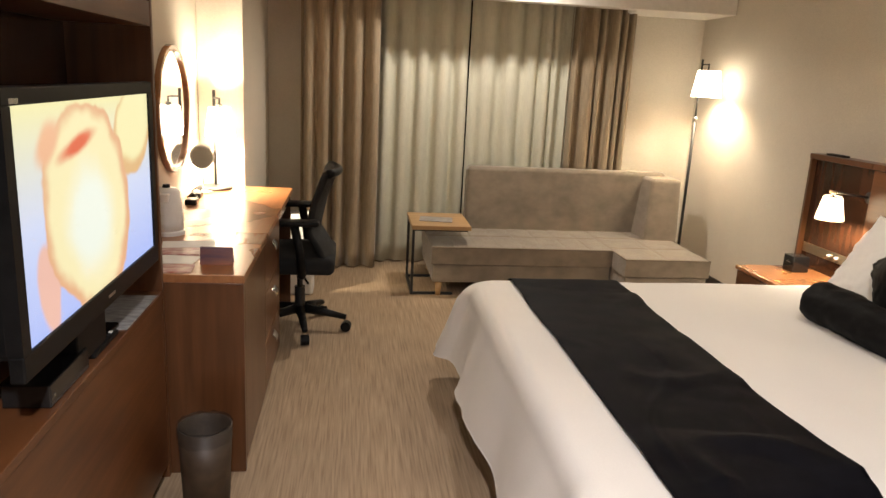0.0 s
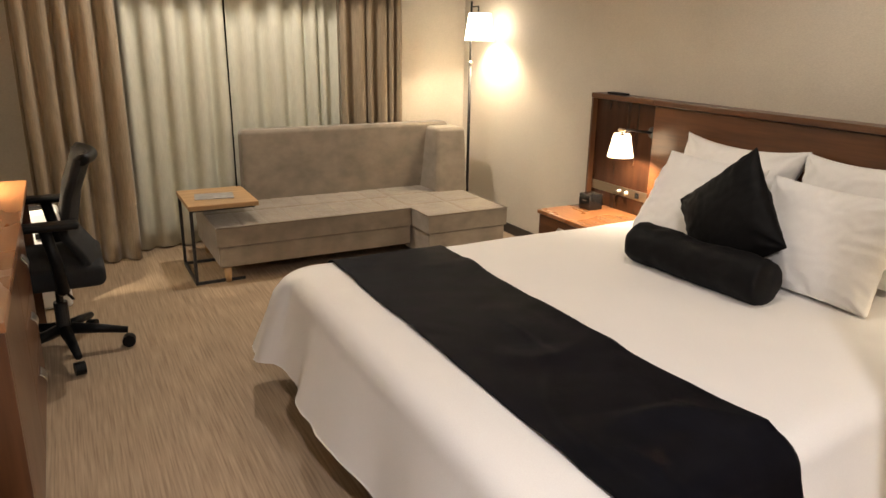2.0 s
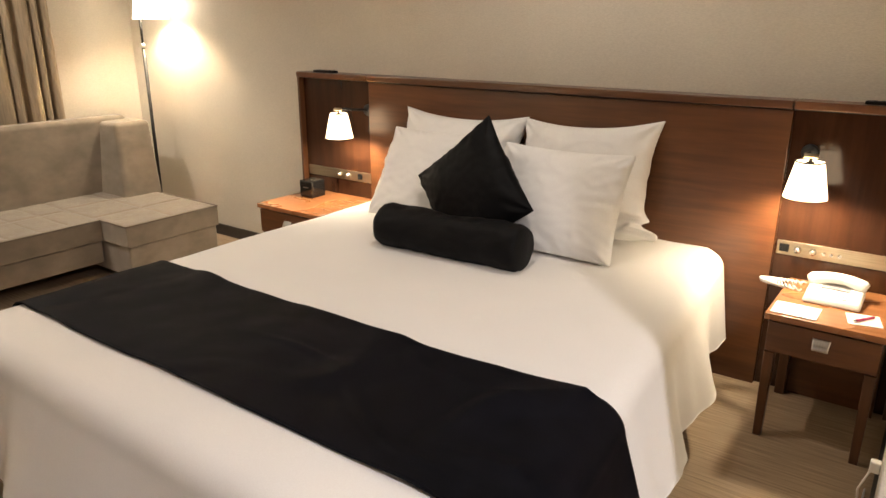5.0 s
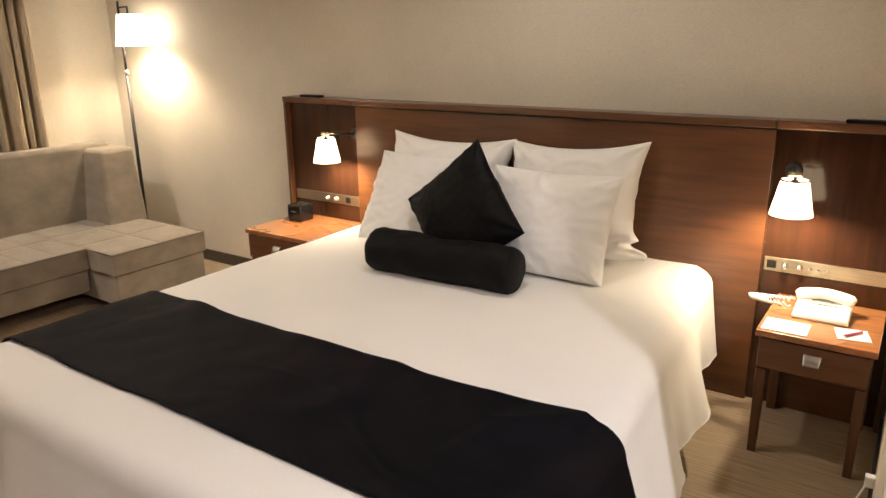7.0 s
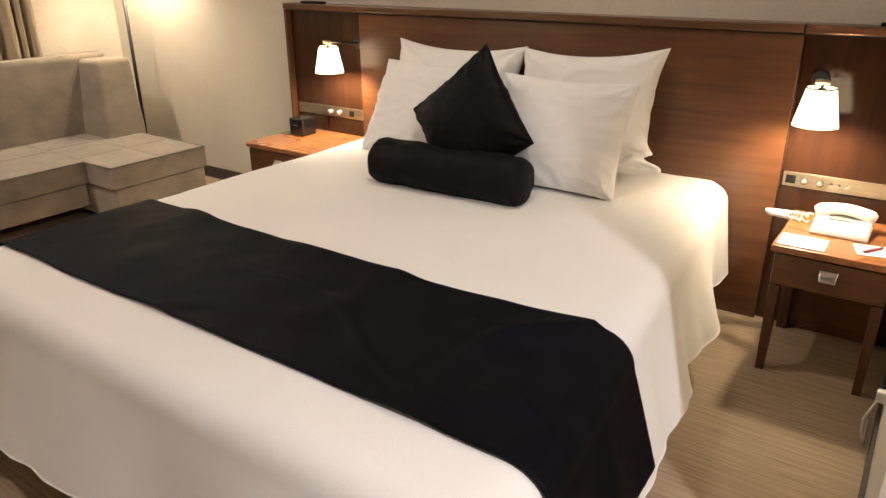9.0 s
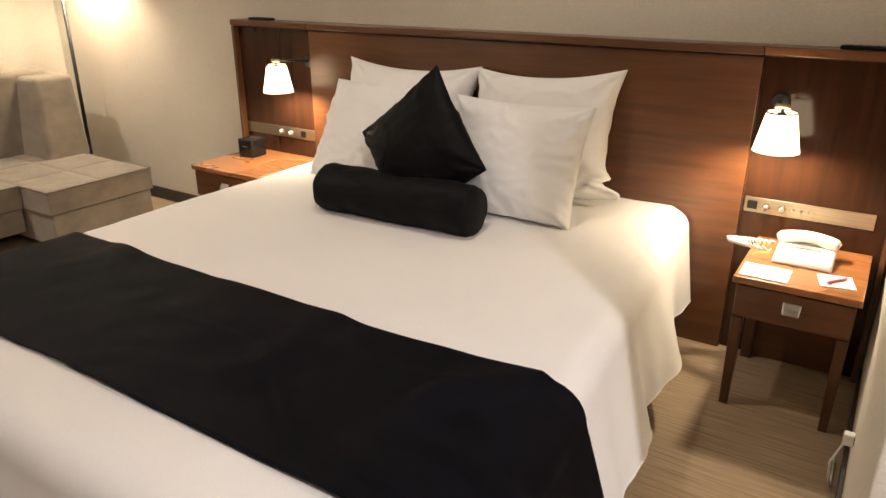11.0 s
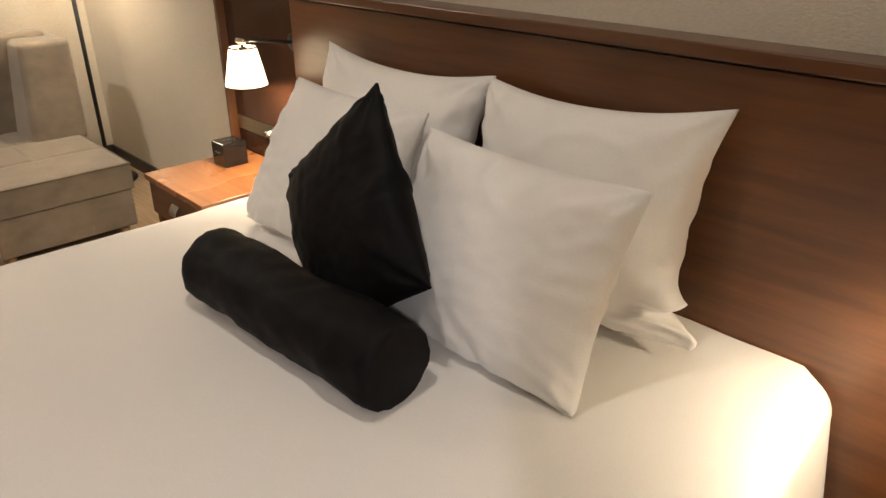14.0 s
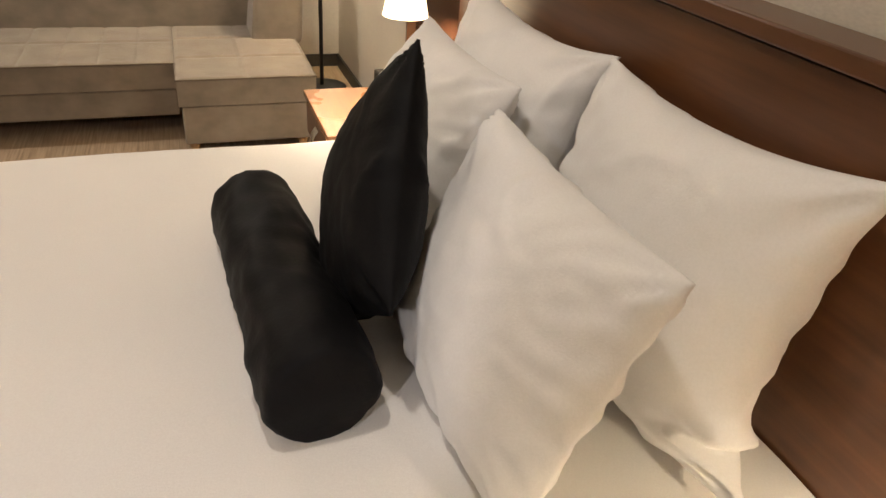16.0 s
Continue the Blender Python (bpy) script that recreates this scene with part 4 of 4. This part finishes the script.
def bin_():
    x, y = 0.320, 3.15
    h = 0.29
    b = thing("waste_bin", x, y, 0, "round brown waste bin with clear bag beside the desk", "waste bin")
    part("body", lathe([(0, 0.004), (0.076, 0.0), (0.088, h), (0.083, h), (0.072, 0.012), (0, 0.012)], x, y, 0.001, 40), M_BIN, b, smooth=True)
    bm = bmesh.new()
    n = 60
    rings = []
    for r, z in ((0.069, 0.05), (0.074, 0.15), (0.079, h - 0.02), (0.083, h + 0.008), (0.090, h + 0.010), (0.091, h - 0.012), (0.0905, h - 0.045)):
        rings.append([bm.verts.new((x + (r + 0.004 * rough_noise(i * 0.5, z * 30, 1)) * math.cos(2 * math.pi * i / n), y + (r + 0.004 * rough_noise(i * 0.5, z * 30, 1)) * math.sin(2 * math.pi * i / n), z + 0.008 * rough_noise(i * 0.4, z * 9, 4))) for i in range(n)])
    for a, c in zip(rings, rings[1:]):
        for i in range(n):
            bm.faces.new((a[i], a[(i + 1) % n], c[(i + 1) % n], c[i]))
    part("bin_bag", bm, M_BAG, b, "clear plastic bin bag folded over the rim", smooth=True)


bin_()


# ---- desk ----
def desk():
    x0, x1, y0, y1, z = XL + 0.002, 0.428, 3.337, 5.303, 0.76
    d = thing("desk", (x0 + x1) / 2, (y0 + y1) / 2, 0, "long red-brown veneer desk with drawers beside the television cabinet", "desk")
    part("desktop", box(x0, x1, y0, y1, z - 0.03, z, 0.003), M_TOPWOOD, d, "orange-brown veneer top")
    part("end_panel", box(x0, x1 - 0.004, y0 + 0.002, y0 + 0.032, 0.001, z - 0.0305, 0.002), M_WOODY, d)
    part("end_panel", box(x0, x1 - 0.01, y1 - 0.034, y1 - 0.002, 0.001, z - 0.0305, 0.002), M_WOODY, d)
    part("carcass", box(x0, x1 - 0.024, y0 + 0.033, 4.55, 0.03, z - 0.031, 0), M_WOOD, d)
    part("apron", box(x1 - 0.06, x1 - 0.03, 4.551, y1 - 0.035, z - 0.11, z - 0.031, 0.002), M_WOOD, d)
    part("door", box(x1 - 0.0235, x1 - 0.004, y0 + 0.035, 3.94, 0.04, z - 0.034, 0.002), M_WOODY, d)
    zz = [0.04, 0.27, 0.50, z - 0.034]
    for a, b in zip(zz, zz[1:]):
        dr = part("drawer", box(x1 - 0.0235, x1 - 0.004, 3.944, 4.548, a, b - 0.004, 0.002), M_WOOD, d)
        scoop_handle(x1 - 0.004, 4.25, (a + b) / 2 + 0.04, dr, 0.08, 1)
    for y in (y0 + 0.05, 4.52):
        part("foot", box(x1 - 0.06, x1 - 0.03, y - 0.015, y + 0.015, 0.0005, 0.0295, 0), M_BLACK, d)


desk()


def wall_mirror():
    y, z, r = 4.66, 1.241, 0.315
    m = thing("wall_mirror", XL, y, z - r, "round wall mirror in a wooden frame above the desk", "mirror")

    def ring(prof):
        bm = lathe(prof, 0, 0, 0, 72)
        bmesh.ops.rotate(bm, verts=bm.verts, matrix=Matrix.Rotation(radians(90), 3, "Y"))
        bmesh.ops.translate(bm, verts=bm.verts, vec=(XL + 0.001, y, z))
        return bm

    part("mirror_frame", ring([(r - 0.028, 0), (r, 0), (r, 0.022), (r - 0.004, 0.026), (r - 0.025, 0.026), (r - 0.028, 0.022), (r - 0.028, 0)]), M_TOPWOOD, m, "orange-brown wooden frame", smooth=False)
    part("mirror_glass", ring([(0, 0.012), (r - 0.031, 0.012)]), M_MIRROR, m)


wall_mirror()


def desk_lamp():
    x, y, z = -0.012, 5.185, 0.76
    d = thing("desk_lamp", x, y, z, "black desk lamp with a very bright white shade", "lamp")
    part("base", lathe([(0, 0), (0.10, 0), (0.10, 0.012), (0.09, 0.018), (0, 0.020)], x, y, z + 0.001, 36), M_METAL, d)
    part("stem", tube([(x, y + 0.03, z + 0.02), (x, y + 0.03, 1.33)], 0.009, 12), M_METAL, d, smooth=True)
    part("arm", tube([(x, y + 0.03, 1.285), (x + 0.03, y - 0.03, 1.285), (x + 0.045, y - 0.05, 1.285), (x + 0.045, y - 0.05, 1.25)], 0.006), M_METAL, d, smooth=True)
    part("socket", lathe([(0, 0), (0.016, 0), (0.016, 0.04), (0, 0.04)], x + 0.045, y - 0.05, 1.215, 16), M_METAL, d)
    part("shade", lathe(shade_profile(0.085, 0.060, 0.16), x + 0.045, y - 0.05, 1.075, 36), M_SHADE_F, d, "brightly lit white shade", smooth=True)
    bulb(x + 0.045, y - 0.05, 1.15, W_DESK, radius=0.03)


desk_lamp()


def vanity_mirror():
    x, y, z = -0.050, 5.045, 0.76
    v = thing("vanity_mirror", x, y, z, "small round vanity mirror on a steel stand on the desk", "mirror")
    part("base", lathe([(0, 0), (0.055, 0), (0.055, 0.006), (0.012, 0.012), (0, 0.012)], x, y, z + 0.001, 30), M_CHROME, v, smooth=True)
    part("stem", tube([(x, y, z + 0.01), (x, y, z + 0.14)], 0.005), M_CHROME, v, smooth=True)

    def disc(prof):
        bm = lathe(prof, 0, 0, 0, 40)
        bmesh.ops.rotate(bm, verts=bm.verts, matrix=Matrix.Rotation(radians(78), 3, "X"))
        bmesh.ops.rotate(bm, verts=bm.verts, matrix=Matrix.Rotation(radians(28), 3, "Z"))
        bmesh.ops.translate(bm, verts=bm.verts, vec=(x, y - 0.012, z + 0.205))
        return bm

    part("rim", disc([(0.062, -0.006), (0.070, -0.006), (0.070, 0.006), (0.062, 0.006), (0.062, -0.006)]), M_CHROME, v, smooth=False)
    part("glass", disc([(0, 0.003), (0.0615, 0.003)]), M_MIRROR, v)


vanity_mirror()


def kettle():
    x, y, z = 0.022, 3.96, 0.76
    k = thing("kettle", x, y, z, "white electric kettle on the desk", "kettle")
    part("power_base", lathe([(0, 0), (0.068, 0), (0.068, 0.014), (0.060, 0.02), (0, 0.02)], x, y, z + 0.001, 32), M_WHITE, k, smooth=False)
    part("body", lathe([(0, 0.021), (0.062, 0.021), (0.064, 0.06), (0.058, 0.15), (0.052, 0.185), (0.040, 0.196), (0, 0.2)], x, y, z, 36), M_WHITE, k, smooth=True)
    part("handle", tube([(x - 0.01, y + 0.048, z + 0.18), (x - 0.01, y + 0.08, z + 0.175), (x - 0.01, y + 0.095, z + 0.12), (x - 0.01, y + 0.08, z + 0.07), (x - 0.01, y + 0.06, z + 0.05)], 0.010), M_WHITE, k, smooth=True)
    part("lid_knob", lathe([(0, 0), (0.016, 0), (0.014, 0.014), (0, 0.016)], x, y, z + 0.198, 18), M_BLACK, k)
    part("spout", frustum((x - 0.02, x + 0.02, y - 0.068, y - 0.045), (x - 0.025, x + 0.025, y - 0.075, y - 0.038), z + 0.145, z + 0.182, 0.006), M_WHITE, k)


kettle()
fold = thing("leaflet_stand", 0.31, 3.49, 0.76, "purple and orange folded leaflet standing on the desk", "leaflet")
part("front_leaf", frustum((0.252, 0.366, 3.465, 3.468), (0.252, 0.366, 3.483, 3.486), 0.7605, 0.824, 0), M_CARD, fold)
part("back_leaf", frustum((0.252, 0.366, 3.508, 3.511), (0.252, 0.366, 3.4865, 3.4895), 0.7605, 0.824, 0), M_CARD, fold)
for i, (x, y, a, mt) in enumerate(((0.14, 3.41, 4, M_REDCARD), (0.13, 3.53, -6, M_PAPER), (0.12, 3.65, 3, M_REDCARD), (0.15, 3.76, 10, M_PAPER))):
    ob = single("leaflet", box(-0.10, 0.10, -0.055, 0.055, 0, 0.003 + 0.001 * i, 0.0005), mt, "red and white printed leaflet lying on the desk" if mt is M_REDCARD else "white paper leaflet lying on the desk", "leaflet", group="leaflets on the desk")
    ob.matrix_basis = pose(x, y, 0.7603, 0, 0, a)
for (x, y) in ((-0.05, 4.86), (-0.03, 4.66)):
    ch = thing("charger", x, y, 0.76, "black charger adapter with a short cable on the desk", "charger")
    part("adapter", box(x - 0.03, x + 0.03, y - 0.04, y + 0.04, 0.7605, 0.79, 0.006), M_BLACK, ch)
    part("cable", tube([(x, y + 0.04, 0.775), (x + 0.01, y + 0.08, 0.79), (x - 0.02, y + 0.11, 0.80), (x - 0.05, y + 0.12, 0.775)], 0.004), M_BLACK, ch, smooth=True)


# ---- office chair ----
def office_chair():
    x, y = 0.505, 4.885
    c = thing("office_chair", x, y, 0, "black mesh office chair with armrests drawn up to the desk", "chair")
    for k in range(5):
        a = radians(-8 + 72 * k)
        ex, ey = x + 0.27 * math.cos(a), y + 0.27 * math.sin(a)
        leg = part("base_leg", tube([(x + 0.03 * math.cos(a), y + 0.03 * math.sin(a), 0.125), (x + 0.15 * math.cos(a), y + 0.15 * math.sin(a), 0.108), (ex, ey, 0.085)], [0.028, 0.022, 0.016], 10), M_BLACK, c, smooth=True)
        part("caster", tube([(ex - 0.022 * math.sin(a), ey + 0.022 * math.cos(a), 0.030), (ex + 0.022 * math.sin(a), ey - 0.022 * math.cos(a), 0.030)], 0.0295, 18), M_BLACK, leg)
    part("gas_lift", tube([(x, y, 0.10), (x, y, 0.26), (x, y, 0.261), (x, y, 0.36)], [0.030, 0.030, 0.016, 0.016], 16), M_METAL, c, smooth=False)
    part("mechanism", box(x - 0.11, x + 0.13, y - 0.08, y + 0.08, 0.345, 0.385, 0.01), M_BLACK, c)
    part("lever", tube([(x + 0.02, y - 0.08, 0.36), (x + 0.04, y - 0.17, 0.35), (x + 0.06, y - 0.21, 0.335)], 0.006), M_BLACK, c, smooth=True)
    seat = box(x - 0.27, x + 0.20, y - 0.25, y + 0.25, 0.386, 0.485, 0.035, 4)
    part("seat", seat, M_MESH, c, "thick black fabric seat", smooth=True)

    def backfn(u, v):
        knots = ((0.0, 0.06, 0.405), (0.1, 0.155, 0.415), (0.22, 0.20, 0.46), (0.34, 0.175, 0.53), (0.48, 0.115, 0.62), (0.75, 0.150, 0.78), (1.0, 0.210, 0.937))
        k = max(i for i in range(len(knots) - 1) if knots[i][0] <= v)
        a, b = knots[k], knots[k + 1]
        q = (v - a[0]) / (b[0] - a[0])
        s = u * 2 - 1
        w = 0.235 * (1 - 0.14 * v)
        bend = 0.05 * s * s * (1 if v > 0.1 else v * 10)
        return (x + a[1] + (b[1] - a[1]) * q - bend, y + s * w, a[2] + (b[2] - a[2]) * q)

    b = sheet(backfn, 20, 24)
    ob = part("backrest", b, M_MESH, c, "black mesh backrest", smooth=True)
    mod = ob.modifiers.new("thick", "SOLIDIFY")
    mod.thickness = 0.03
    part("top_rail", tube([backfn(u / 12, 1.0) for u in range(13)], 0.024, 12), M_BLACK, c, smooth=True)
    for s in (-1, 1):
        post = part("arm_post", tube([(x + 0.02, y + s * 0.20, 0.375), (x + 0.03, y + s * 0.275, 0.40), (x + 0.02, y + s * 0.285, 0.52), (x - 0.01, y + s * 0.285, 0.675)], 0.024, 12), M_BLACK, c, smooth=True)
        part("armrest", box(x - 0.14, x + 0.12, y + s * 0.285 - 0.042, y + s * 0.285 + 0.042, 0.672, 0.702, 0.012, 3), M_BLACK, post, smooth=True)


office_chair()


def purifier():
    x, y = 0.415, 5.62
    p = thing("air_purifier", x, y, 0, "white air purifier standing before the curtain", "air purifier")
    part("body", frustum((x - 0.16, x + 0.13, y - 0.10, y + 0.10), (x - 0.15, x + 0.12, y - 0.09, y + 0.09), 0.001, 0.545, 0.02, 4), M_WHITE, p)
    part("outlet", lathe([(0, 0), (0.08, 0), (0.08, 0.006), (0, 0.006)], x - 0.015, y, 0.545, 32, 1.0, 0.55), M_GROOVE, p, "dark oval air outlet")
    part("front_label", box(x + 0.0, x + 0.03, y - 0.1005, y - 0.0965, 0.40, 0.43, 0), M_BLACK, p)


purifier()


# ---- recessed ceiling lights, out of view; entrance and bed ones added as fill ----
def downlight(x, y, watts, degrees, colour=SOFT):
    d = thing("unseen_downlight", x, y, ZC, "assumed round ceiling downlight out of view, with a white trim", "ceiling light", "recessed downlights")
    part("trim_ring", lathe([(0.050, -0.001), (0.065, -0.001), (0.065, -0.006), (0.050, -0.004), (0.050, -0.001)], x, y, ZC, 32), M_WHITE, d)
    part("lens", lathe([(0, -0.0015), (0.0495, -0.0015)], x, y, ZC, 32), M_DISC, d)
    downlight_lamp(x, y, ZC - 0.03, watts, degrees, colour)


downlight(1.75, 5.72, W_DOWN, 150)
# fill light over the entrance, added out of view to brighten the bed's foot
downlight(0.85, 0.55, W_ENTRY_FILL, 150, (1.0, 0.94, 0.96))
# unseen fill light over the bed, added to lift bedspread and headboard wall
downlight(2.55, 3.05, W_BED_FILL, 150)
